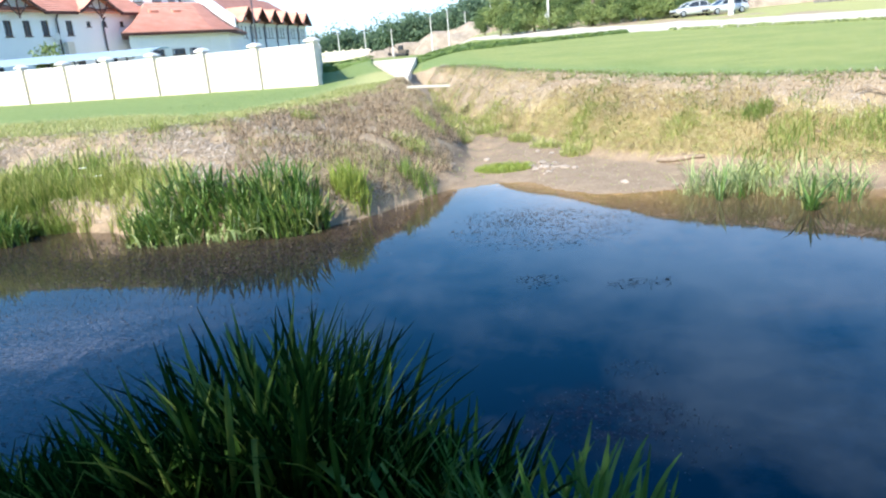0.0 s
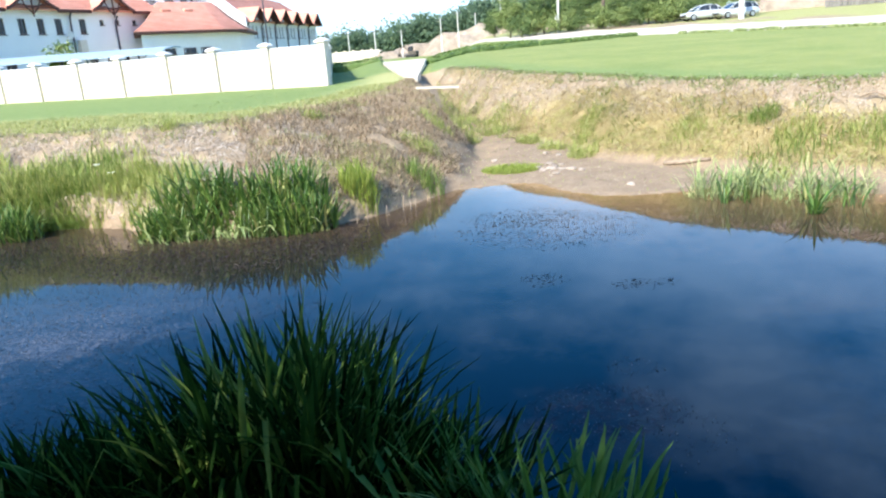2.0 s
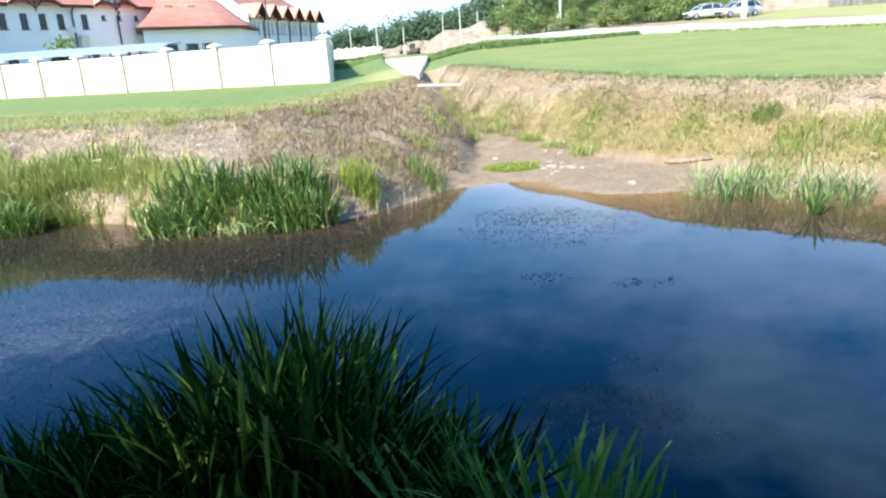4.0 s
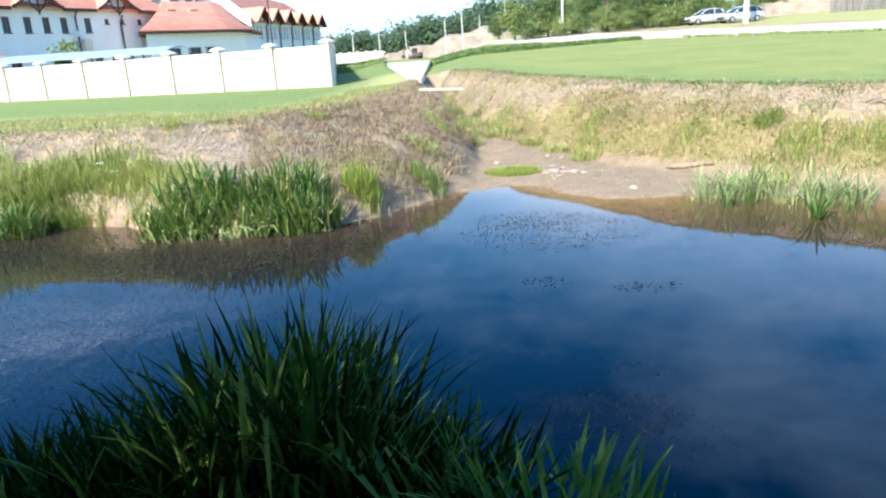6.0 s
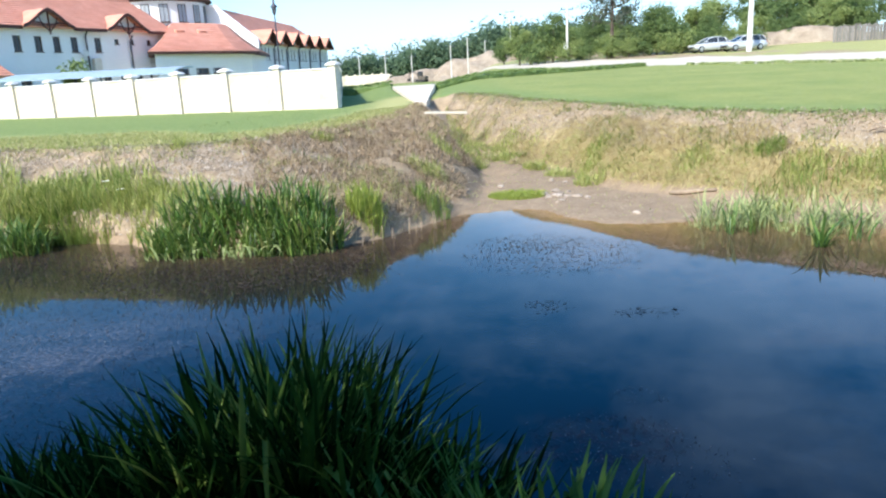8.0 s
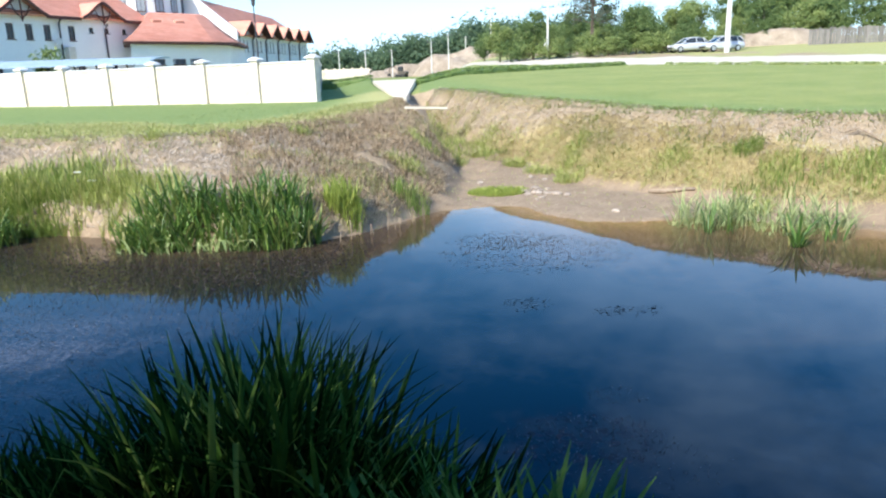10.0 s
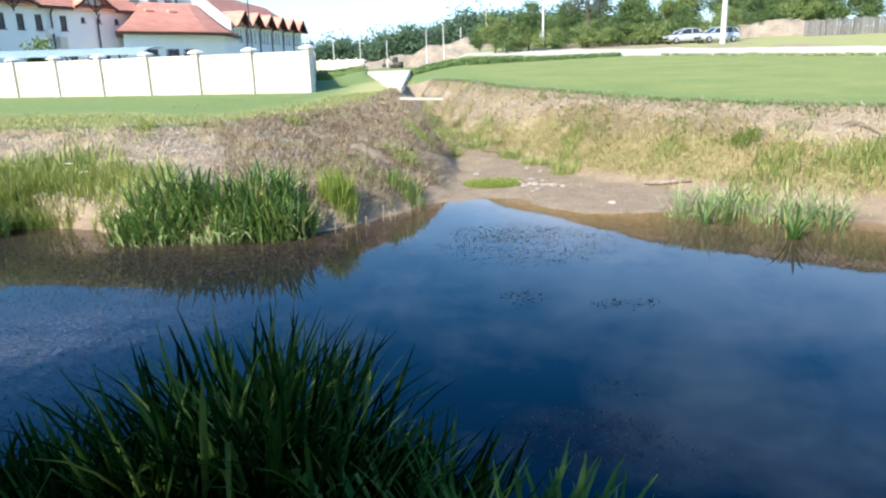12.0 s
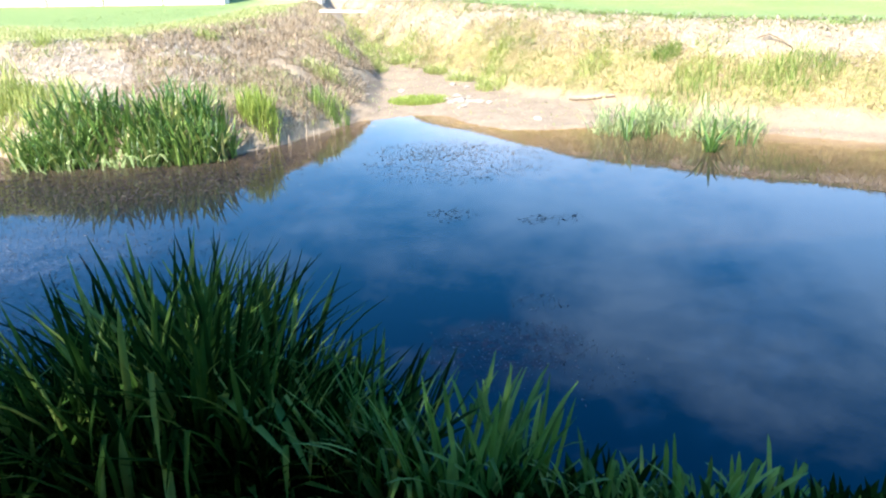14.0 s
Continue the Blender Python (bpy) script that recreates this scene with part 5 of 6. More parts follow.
for k in range(300):
    x = r.uniform(-150, 75)
    y = r.uniform(215, 270) - 0.15 * max(0, x)
    top = 6.6 + 1.0 * math.sin(x * 0.06 + 1.0) + 1.0 * math.sin(x * 0.17) + r.uniform(-1.2, 1.2) + 0.03 * max(0, x + 20)
    top += 4.2 * math.exp(-((x + 4) / 6.5) ** 2) + 2.2 * math.exp(-((x - 22) / 12) ** 2)
    g = height(x, y)
    for q in range(9):
        c = (x + r.gauss(0, 2.2), y + r.gauss(0, 2), g + 1.0 + (top - 2.0) * (q + 0.5) / 9)
        blob_leaves(verts, faces, c, 3.4, 70, 0.62, r)
woods = raw("far_woods", verts, faces, M_FAR_HAZE)
tagged(woods, "distant mixed woods along the skyline", "woods", kind="stuff")

# ---- hedges ----


def hedge(a, b, w, h, seed, label, material):
    """A clipped hedge: a twiggy core with leaves all over it."""
    r = random.Random(seed)
    a, b = Vector(a), Vector(b)
    n = max(2, int((b - a).length / 0.4))
    u = (b - a).normalized()
    s = Vector((-u.y, u.x))
    bm = bmesh.new()
    secs = []
    for k in range(n + 1):
        p = a.lerp(b, k / n)
        hh, ww = h * (0.82 + 0.1 * math.sin(k * 1.7 + seed)), w * (0.42 + 0.04 * math.sin(k * 2.3))
        g = height(p.x, p.y) - 0.05
        secs.append([(p.x + s.x * q * ww, p.y + s.y * q * ww, g + z * hh) for q, z in ((-1, 0), (-1, 0.8), (-0.7, 1), (0.7, 1), (1, 0.8), (1, 0))])
    loft(bm, secs)
    ob = mesh_ob("hedge", bm, material)
    tagged(ob, label, "hedge", "clipped hedges")
    verts, faces = [], []
    for _ in range(int((b - a).length * 90)):
        t, q = r.random(), r.uniform(-0.55, 0.55)
        p = a.lerp(b, t) + s * q * w
        z = h * (r.uniform(0.85, 1.05) if abs(q) < 0.42 else r.uniform(0.1, 0.95))
        blob_leaves(verts, faces, (p.x, p.y, height(p.x, p.y) + z), 0.06, 2, 0.08, r)
    raw("foliage", verts, faces, material, ob)
    return ob


hedge((-7.6, 57.5), (-3.7, 57.0), 1.2, 0.7, 1, "clipped dark green hedge across the grass strip", M_HEDGE)
hedge((-0.2, 46.0), (7.5, 51.5), 1.3, 0.40, 2, "low clipped hedge along the lawn edge", M_HEDGE)
hedge((7.8, 51.8), (16.4, 57.6), 0.9, 0.24, 3, "low clipped hedge along the lawn edge", M_HEDGE)
hedge((0.6, 49.0), (14.0, 60.0), 0.5, 0.15, 4, "second low hedge row beside the gravel road", M_HEDGE)
t0, k = 0.0, 0
while t0 < 0.97:
    t1 = min(1.0, t0 + rt.choice((0.05, 0.08, 0.13, 0.18, 0.03)))
    hedge(Vector((18.9, 54.4)).lerp(Vector((29.0, 39.0)), t0), Vector((18.9, 54.4)).lerp(Vector((29.0, 39.0)), t1), 0.4, rt.uniform(0.09, 0.15), 10 + k, "short low hedge piece between lawn and gravel", M_PALE)
    t0, k = t1 + rt.uniform(0.004, 0.02), k + 1

# ---- reeds ----


def blade(length, width, bend, seg=7, kink=None):
    """A strap leaf from the origin upwards, bowing towards +x, keeled along its middle."""
    pts, v, f = [], [], []
    x = z = 0.0
    ang = 0.04
    for i in range(seg + 1):
        t = i / seg
        pts.append((x, z, ang, t))
        if kink and abs(t - kink) < 0.5 / seg:
            ang += 1.9
        ang += bend / seg * (0.3 + 1.6 * t)
        x += math.sin(ang) * length / seg
        z += math.cos(ang) * length / seg
    for x, z, ang, t in pts:
        w = width * 0.5 * (0.55 + 0.45 * min(1, t * 4)) * (1 if t < 0.8 else max(0.1, 1 - ((t - 0.8) / 0.2) ** 1.9))
        k = w * 0.35
        v += [(x - k * math.cos(ang), -w, z + k * math.sin(ang)), (x, 0, z), (x - k * math.cos(ang), w, z + k * math.sin(ang))]
    for i in range(seg):
        a = i * 3
        f += [(a, a + 1, a + 4, a + 3), (a + 1, a + 2, a + 5, a + 4)]
    return v, f


def joined_blades(name, spec, material, parent=None, laid=()):
    """Blades in one mesh: spec rows of position, yaw, tilt, length, width, bend, segments; laid gives origins and axes instead."""
    seg = spec[0][6]
    pos = np.array([q[0] for q in spec], float)
    yaw, tilt, ln, wd, bend = np.array([q[1:6] for q in spec], float).T
    x, z, ang = np.zeros(len(spec)), np.zeros(len(spec)), np.full(len(spec), 0.04)
    rows = []
    for i in range(seg + 1):
        t = i / seg
        w = wd * 0.5 * (0.55 + 0.45 * min(1, t * 4)) * (1 if t < 0.74 else max(0.08, 1 - ((t - 0.74) / 0.26) ** 1.9))
        k = w * 0.35
        side = x - k * np.cos(ang), z + k * np.sin(ang)
        rows.append(np.stack([np.stack([side[0], -w, side[1]], -1), np.stack([x, x * 0, z], -1), np.stack([side[0], w, side[1]], -1)], 1))
        ang = ang + bend / seg * (0.3 + 1.6 * t)
        x, z = x + np.sin(ang) * ln / seg, z + np.cos(ang) * ln / seg
    v = np.stack(rows, 1).reshape(len(spec), -1, 3)
    if len(laid):
        pos, xa, za = (np.array([tuple(q[i]) for q in laid]) for i in range(3))
        turn = np.stack([xa, np.cross(za, xa), za], -1)
    else:
        cy, sy, ct, st = np.cos(yaw), np.sin(yaw), np.cos(tilt), np.sin(tilt)
        turn = np.stack([np.stack([cy * ct, -sy, cy * st], -1), np.stack([sy * ct, cy, sy * st], -1), np.stack([-st, st * 0, ct], -1)], 1)
    v = np.einsum("nij,nkj->nki", turn, v) + pos[:, None, :]
    f = np.array([q for i in range(seg) for q in ((3 * i, 3 * i + 1, 3 * i + 4, 3 * i + 3), (3 * i + 1, 3 * i + 2, 3 * i + 5, 3 * i + 4))])
    f = f[None] + (np.arange(len(spec)) * 3 * (seg + 1))[:, None, None]
    return grid_mesh(name, v.reshape(-1, 3), f.reshape(-1, 4), material, parent)


TOPS = [(-3.2, 1.12), (-2.2, 1.26), (-1.74, 1.38), (-1.4, 1.62), (-1.0, 1.84), (-0.55, 1.72), (-0.3, 1.2), (0.0, 1.16), (0.3, 1.04), (0.5, 0.98), (0.9, 0.86), (1.15, 0.52), (3.0, 0.44)]


def reed_top(x):
    """How high the near reeds stand along the bank."""
    return float(np.interp(x, [p[0] for p in TOPS], [p[1] for p in TOPS]))


def near_clump(name, label, cx, cy, rx, ry, count, lo, hi, seed, spray, variants):
    """A clump of strap-leaved reeds whose leaves are objects of their own."""
    r = random.Random(seed)
    t = empty(name, Matrix.Translation((cx, cy, height(cx, cy))))
    tagged(t, label, "reeds", "near reeds")
    for k in range(count):
        a, q = r.uniform(0, math.tau), math.sqrt(r.random())
        x, y = cx + rx * q * math.cos(a), cy + ry * q * math.sin(a)
        ln = (lo + (hi - lo) * r.random() ** 0.7) * reed_top(x)
        o = new("leaf", r.choice(variants))
        o.parent = t
        out = math.atan2((y - cy) / ry, (x - cx) / rx)
        yaw = out + r.gauss(0, 1.0)
        tilt = abs(r.gauss(0.02, spray)) + 0.07 * q
        m = Matrix.Translation((x, y, max(-0.1, height(x, y)) - 0.04)) @ Matrix.Rotation(yaw, 4, "Z") @ Matrix.Rotation(tilt, 4, "Y") @ Matrix.Rotation(r.uniform(-0.9, 0.9), 4, "Z") @ Matrix.Diagonal((ln, r.uniform(0.75, 1.15), ln, 1))
        o.matrix_world = m
    return t


near_leaves, sunlit_leaves = [], []
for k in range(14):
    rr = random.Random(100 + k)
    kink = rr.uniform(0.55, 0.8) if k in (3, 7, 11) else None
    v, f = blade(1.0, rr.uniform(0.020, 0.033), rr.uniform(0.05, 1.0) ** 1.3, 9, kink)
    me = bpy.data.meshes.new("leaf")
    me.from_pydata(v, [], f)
    me.materials.append(M_REED_SHADED)
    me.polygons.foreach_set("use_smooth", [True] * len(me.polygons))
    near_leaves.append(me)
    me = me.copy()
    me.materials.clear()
    me.materials.append(M_REED_SUNLIT)
    sunlit_leaves.append(me)
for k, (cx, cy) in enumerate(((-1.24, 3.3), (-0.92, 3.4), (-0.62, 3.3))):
    near_clump("reed_clump", "dense strap-leaved reeds rising from the near water edge, shade in their dark green", cx, cy, 0.34, 0.32, 210, 0.7, 1.0, 1 + 20 * k, 0.06, near_leaves)
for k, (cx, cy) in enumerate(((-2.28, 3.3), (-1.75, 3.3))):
    near_clump("reed_clump", "lower reeds spreading at the clump's edge, shade in their dark colour", cx, cy, 0.4, 0.34, 210, 0.6, 0.98, 2 + 20 * k, 0.10, near_leaves)
near_clump("reed_clump", "lower reeds thinning out towards open water, shade and sunlight in their colours", -0.14, 3.25, 0.4, 0.3, 210, 0.6, 1.0, 5, 0.11, near_leaves + sunlit_leaves[:6])
near_clump("reed_clump", "short green reeds on the near bank edge, sunlight in their colour", 0.5, 2.9, 0.5, 0.25, 130, 0.6, 1.02, 3, 0.14, sunlit_leaves)
near_clump("reed_clump", "short green reeds on the near bank, sunlight put into their colour", 1.65, 2.7, 0.8, 0.2, 120, 0.65, 1.05, 4, 0.14, sunlit_leaves)

broken_leaves = []
for k in range(4):
    rr = random.Random(140 + k)
    v, f = blade(1.0, rr.uniform(0.034, 0.046), rr.uniform(0.1, 0.3), 10, rr.uniform(0.6, 0.8))
    me = bpy.data.meshes.new("leaf")
    me.from_pydata(v, [], f)
    me.materials.append(M_REED_SUNLIT)
    me.polygons.foreach_set("use_smooth", [True] * len(me.polygons))
    broken_leaves.append(me)
near_clump("reed_clump", "folded pale green leaves broken over in the reeds", -0.95, 3.02, 0.7, 0.08, 9, 0.68, 0.9, 6, 0.1, broken_leaves)


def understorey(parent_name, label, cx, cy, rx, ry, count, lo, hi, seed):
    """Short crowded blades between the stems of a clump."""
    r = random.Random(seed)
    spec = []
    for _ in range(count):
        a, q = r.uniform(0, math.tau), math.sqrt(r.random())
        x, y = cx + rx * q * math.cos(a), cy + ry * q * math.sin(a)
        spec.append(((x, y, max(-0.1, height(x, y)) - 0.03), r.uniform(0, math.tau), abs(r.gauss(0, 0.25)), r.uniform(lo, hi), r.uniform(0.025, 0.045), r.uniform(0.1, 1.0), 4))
    return tagged(joined_blades(parent_name, spec, M_REED_LOW_SHADED), label, "reeds", "near reeds", "stuff")


understorey("reed_understorey", "crowded lower leaves between the near reeds, shade in their dark colour", -1.35, 3.25, 1.3, 0.42, 4200, 0.45, 1.12, 91)
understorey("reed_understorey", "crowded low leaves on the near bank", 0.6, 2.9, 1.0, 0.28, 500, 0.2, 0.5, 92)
understorey("bank_cover", "low leaves covering the near bank, shade in their dark colour", 1.2, 2.2, 2.6, 0.5, 900, 0.12, 0.3, 93)


def reed_stand(label, cx, cy, rx, ry, count, lo, hi, width, seed, material, bend=(0.05, 0.6), lift=0.0, category="reeds", name="reed_stand", group="far bank reeds", lean=0.0):
    r = random.Random(seed)
    spec = []
    for _ in range(count):
        a, q = r.uniform(0, math.tau), math.sqrt(r.random())
        x, y = cx + rx * q * math.cos(a), cy + ry * q * math.sin(a)
        ln = r.uniform(lo, hi) * (1 - 0.2 * ((x - cx) / rx) ** 2)
        spec.append(((x, y, max(-0.12, height(x, y)) - 0.03 + lift), r.uniform(0, math.tau), abs(r.gauss(0, 0.13)) + lean * r.random(), ln, width * r.uniform(0.7, 1.2), r.uniform(*bend), 5))
    ob = joined_blades(name, spec, material)
    return tagged(ob, label, category, group, "stuff")


reed_stand("dense green reeds standing in the shallow far edge", -4.75, 12.75, 0.95, 0.5, 520, 0.6, 0.98, 0.034, 1, M_REED, (0.1, 1.1), lean=0.3)
reed_stand("dense green reeds standing in the shallow far edge", -2.9, 12.6, 0.98, 0.5, 560, 0.62, 1.03, 0.034, 2, M_REED, (0.1, 1.1), lean=0.25)
reed_stand("pale drooping leaves along the reeds' foot", -3.7, 12.25, 1.6, 0.1, 26, 0.6, 0.95, 0.045, 44, M_PALE, (1.6, 2.4), lean=0.5)
reed_stand("yellowed stems at the foot of the reeds", -3.8, 12.3, 1.9, 0.18, 130, 0.15, 0.34, 0.026, 45, M_PALE, (0.1, 0.8), lean=0.2)
reed_stand("green reeds at the water edge below the bank", -8.75, 13.5, 0.75, 0.4, 340, 0.6, 0.95, 0.03, 3, M_REED, (0.1, 1.2), lean=0.3)
reed_stand("pale green reeds bending over at the muddy edge", 5.55, 12.85, 0.85, 0.55, 290, 0.35, 1.05, 0.018, 4, M_PALE, (0.3, 1.9), lean=0.25)
reed_stand("pale green reeds bending over at the muddy edge", 6.95, 12.15, 0.95, 0.6, 300, 0.3, 0.98, 0.018, 5, M_PALE, (0.3, 2.0), lean=0.25)
reed_stand("broad-leaved green reed plant standing in water", 6.2, 11.05, 0.12, 0.08, 20, 0.4, 0.85, 0.042, 6, M_REED, (0.2, 1.7), lean=0.3)
reed_stand("few dark reed stems standing in water", 5.2, 12.2, 0.12, 0.1, 10, 0.5, 0.85, 0.032, 7, M_REED, (0.1, 1.5))
reed_stand("few dark reed stems standing in water", 5.6, 12.1, 0.10, 0.1, 8, 0.4, 0.75, 0.032, 17, M_REED, (0.1, 1.5))
reed_stand("few dark reed stems standing in water", 7.0, 11.3, 0.2, 0.12, 14, 0.5, 0.85, 0.032, 8, M_REED, (0.1, 1.5))
reed_stand("bright green grassy tussock on the muddy edge", -1.55, 13.35, 0.35, 0.25, 320, 0.35, 0.75, 0.018, 9, M_BRIGHT, (0.1, 0.8), 0, "grass", "grass_tussock", "grass tussocks")
reed_stand("thin tall weeds with pale stems on the mud", -0.3, 14.9, 0.42, 0.35, 200, 0.2, 0.6, 0.014, 10, M_SOFT, (0.1, 0.9), 0, "weeds", "weed_patch", "bank weeds")
reed_stand("bright green low grass patch on the mud flat", 1.8, 16.75, 0.72, 0.42, 2200, 0.08, 0.2, 0.010, 11, M_BRIGHT, (0.2, 1.2), 0, "grass", "grass_tussock", "grass tussocks")
reed_stand("yellow-green grass over the low earth lip", -8.7, 14.4, 1.3, 0.35, 1100, 0.4, 0.75, 0.014, 40, M_WEED, (0.2, 1.0), 0, "grass", "tall_grass", "tall bank grass")
reed_stand("green grass over the low earth lip", -6.6, 14.2, 0.9, 0.3, 800, 0.3, 0.58, 0.014, 41, M_WEED, (0.2, 1.0), 0, "grass", "tall_grass", "tall bank grass")
reed_stand("soft green grass covering the bank foot", -7.95, 14.6, 1.3, 0.5, 900, 0.2, 0.65, 0.014, 42, M_SOFT, (0.2, 1.0), 0, "grass", "tall_grass", "tall bank grass")
reed_stand("short green grass on the low earth lip", -8.2, 14.2, 1.0, 0.2, 1100, 0.2, 0.5, 0.014, 43, M_SOFT, (0.2, 1.0), 0, "grass", "tall_grass", "tall bank grass")
reed_stand("tall soft green grass on the bank foot", -7.6, 14.75, 1.6, 0.45, 650, 0.2, 0.62, 0.014, 12, M_WEED, (0.2, 1.0), 0, "grass", "tall_grass", "tall bank grass")
reed_stand("tall soft green grass on the bank foot", -5.6, 13.8, 0.9, 0.4, 600, 0.25, 0.55, 0.014, 13, M_WEED, (0.2, 1.0), 0, "grass", "tall_grass", "tall bank grass")
reed_stand("tall yellow-green grass on the bank foot", -10.8, 15.0, 1.6, 0.6, 1100, 0.4, 0.8, 0.014, 14, M_WEED, (0.2, 1.0), 0, "grass", "tall_grass", "tall bank grass")
reed_stand("yellow-green grass on the bank by the pale reeds", 7.3, 14.0, 1.0, 0.55, 240, 0.2, 0.5, 0.014, 15, M_SOFT, (0.3, 1.3), 0, "grass", "tall_grass", "tall bank grass")
reed_stand("bright green tussock on the straw-covered bank", 9.2, 13.2, 0.8, 0.45, 260, 0.25, 0.55, 0.013, 16, M_SOFT, (0.3, 1.3), 0, "grass", "tall_grass", "tall bank grass")
for k, (x, y, rr, n) in enumerate(((7.35, 15.4, 0.28, 160), (4.35, 19.2, 0.3, 130), (2.7, 20.2, 0.3, 160), (1.9, 22.0, 0.35, 160), (2.15, 23.6, 0.4, 170), (3.2, 18.9, 0.35, 140), (0.9, 20.8, 0.4, 160), (1.15, 24.6, 0.35, 130), (5.9, 16.2, 0.4, 120), (0.05, 18.6, 0.4, 120), (-5.9, 15.7, 0.15, 60), (3.75, 17.6, 0.35, 170), (7.6, 14.5, 0.45, 200), (8.7, 13.6, 0.5, 220), (-2.9, 17.0, 0.22, 80), (-0.35, 16.6, 0.4, 160), (6.5, 13.6, 0.5, 200), (3.9, 18.5, 0.3, 120))):
    reed_stand("green grass tussock growing on the earth bank", x, y, rr * 1.2, rr * 0.9, n * 2, 0.12, 0.42, 0.011, 30 + k, M_SOFT if k == 0 else M_WEED, (0.4, 1.8), 0, "grass", "grass_tussock", "grass tussocks")

# ---- straw, litter and fringe grass on the banks ----


def ground_at(x, y):
    """The ground's level at many places, from its grid."""
    i = np.clip(np.searchsorted(gx, x) - 1, 0, nx - 2)
    j = np.clip(np.searchsorted(gy, y) - 1, 0, ny - 2)
    u, v = (x - gx[i]) / (gx[i + 1] - gx[i]), (y - gy[j]) / (gy[j + 1] - gy[j])
    return (PZ[j, i] * (1 - u) + PZ[j, i + 1] * u) * (1 - v) + (PZ[j + 1, i] * (1 - u) + PZ[j + 1, i + 1] * u) * v


def strewn(count, region, q):
    """Random places on the banks that region() admits."""
    found, have = [], 0
    for _ in range(60):
        p = q.uniform((-14, 10.5), (13, 34), (max(4000, count), 2))
        p = p[region(p[:, 0], p[:, 1])]
        found.append(p)
        have += len(p)
        if have >= count:
            break
    return np.concatenate(found)[:count]


def scatter(name, label, category, count, region, length, width, material, seed, bend, tilt, downhill=0.0, lay=False):
    """Loose blades over the part of the banks that region() admits."""
    q = np.random.RandomState(seed)
    X, Y = strewn(count, region, q).T
    n = len(X)
    Z = ground_at(X, Y)
    GX, GY = (ground_at(X + 0.15, Y) - Z) / 0.15, (ground_at(X, Y + 0.15) - Z) / 0.15
    yaw = q.uniform(0, math.tau, n)
    yaw = np.where(q.uniform(0, 1, n) < downhill, np.arctan2(-GY, -GX) + q.normal(0, 0.7, n), yaw)
    lift, lens, wide, bends = q.uniform(*tilt, n), q.uniform(*length, n), width * q.uniform(0.6, 1.4, n), q.uniform(*bend, n)
    laid = ()
    if lay:
        # combed along the slope, rising only a little from it
        up = np.stack([-GX, -GY, np.ones(n)], -1)
        up /= np.linalg.norm(up, axis=1)[:, None]
        along = np.stack([np.cos(yaw), np.sin(yaw), np.zeros(n)], -1)
        along -= up * (along * up).sum(1)[:, None]
        along /= np.linalg.norm(along, axis=1)[:, None]
        c, k = np.cos(lift)[:, None], np.sin(lift)[:, None]
        laid = list(zip(np.stack([X, Y, Z], -1) + up * 0.004, along * k - up * c, along * c + up * k))
    spec = [((x, y, z - 0.01), a, t, ln, w, b, 3) for x, y, z, a, t, ln, w, b in zip(X, Y, Z, yaw, lift, lens, wide, bends)]
    return tagged(joined_blades(name, spec, material, None, laid), label, category, "", "stuff")


def on_right_slope(x, y):
    z, d = ground_at(x, y), signed(x, y, RIGHT_UP)
    return (d < 0.15) & (d > -4.2) & (z > 0.36) & (x > 0.3) & (signed(x, y, LEFT_UP) < -0.5)


def on_straw(x, y):
    k = wobble(x, y, 1.1, 23)
    return on_right_slope(x, y) & (ground_at(x, y) < 1.25 + 0.45 * np.exp(-((x - 5.4) / 2.2) ** 2) + 0.4 * wobble(x, y, 2.4, 12)) & (x + 0.8 * k > 2.4 + 1.3 * smooth(0.7, 1.1, ground_at(x, y))) & (x + 0.9 * k < 11.5)


def on_right_low(x, y):
    return on_right_slope(x, y) & (ground_at(x, y) < 1.15 + 0.6 * wobble(x, y, 1.5, 22)) & (wobble(x, y, 0.9, 27) > -0.05)


def in_gully(x, y):
    return on_right_slope(x, y) & (x < 3.4) & (y > 17.5) & (wobble(x, y, 1.2, 25) > -0.1) & (ground_at(x, y) < 1.5)


def on_gully_wall(x, y):
    return on_right_slope(x, y) & (x < 4.2) & (y > 17.5) & (ground_at(x, y) > 0.6) & (wobble(x, y, 0.7, 41) > -0.05)


def on_left_slope(x, y):
    z, d = ground_at(x, y), signed(x, y, LEFT_UP)
    return (d < 0.25) & (d > -5.5) & (z > 0.2) & (x < toe(y) + 0.1 + 0.5 * wobble(x, y, 0.8, 39)) & (y < 30)


def on_right_edge(x, y):
    d = signed(x, y, RIGHT_UP)
    return (d < 0.3) & (d > -0.3)


def on_left_brow(x, y):
    d = signed(x, y, LEFT_UP) * (1 + 1.2 * smooth(-9, -3, x)) + 0.45 * wobble(x, y, 1.4, 26)
    return (d < 5.5 - 3.5 * np.abs(wobble(x * 7.7, y * 5.3, 1.0, 38))) & (d > -0.5) & (y < 30) & (x < -0.7)


def on_brushy(x, y):
    return on_left_slope(x, y) & (x + 1.2 * wobble(x, y, 2.0, 28) > -4.6) & (wobble(x, y, 0.8, 29) > -0.35)


def on_lip(x, y):
    return (x > -2.6) & (x < 0.1) & (y < 15.8) & (y > 12.6) & (ground_at(x, y) > 0.12) & (wobble(x, y, 0.7, 40) > -0.25)


def on_ashen(x, y):
    return on_left_slope(x, y) & (x + 1.2 * wobble(x, y, 2.0, 28) < -2.4) & (wobble(x, y, 0.7, 33) > -0.2)


def on_left_green(x, y):
    return on_left_slope(x, y) & (wobble(x, y, 1.1, 34) > 0.28)


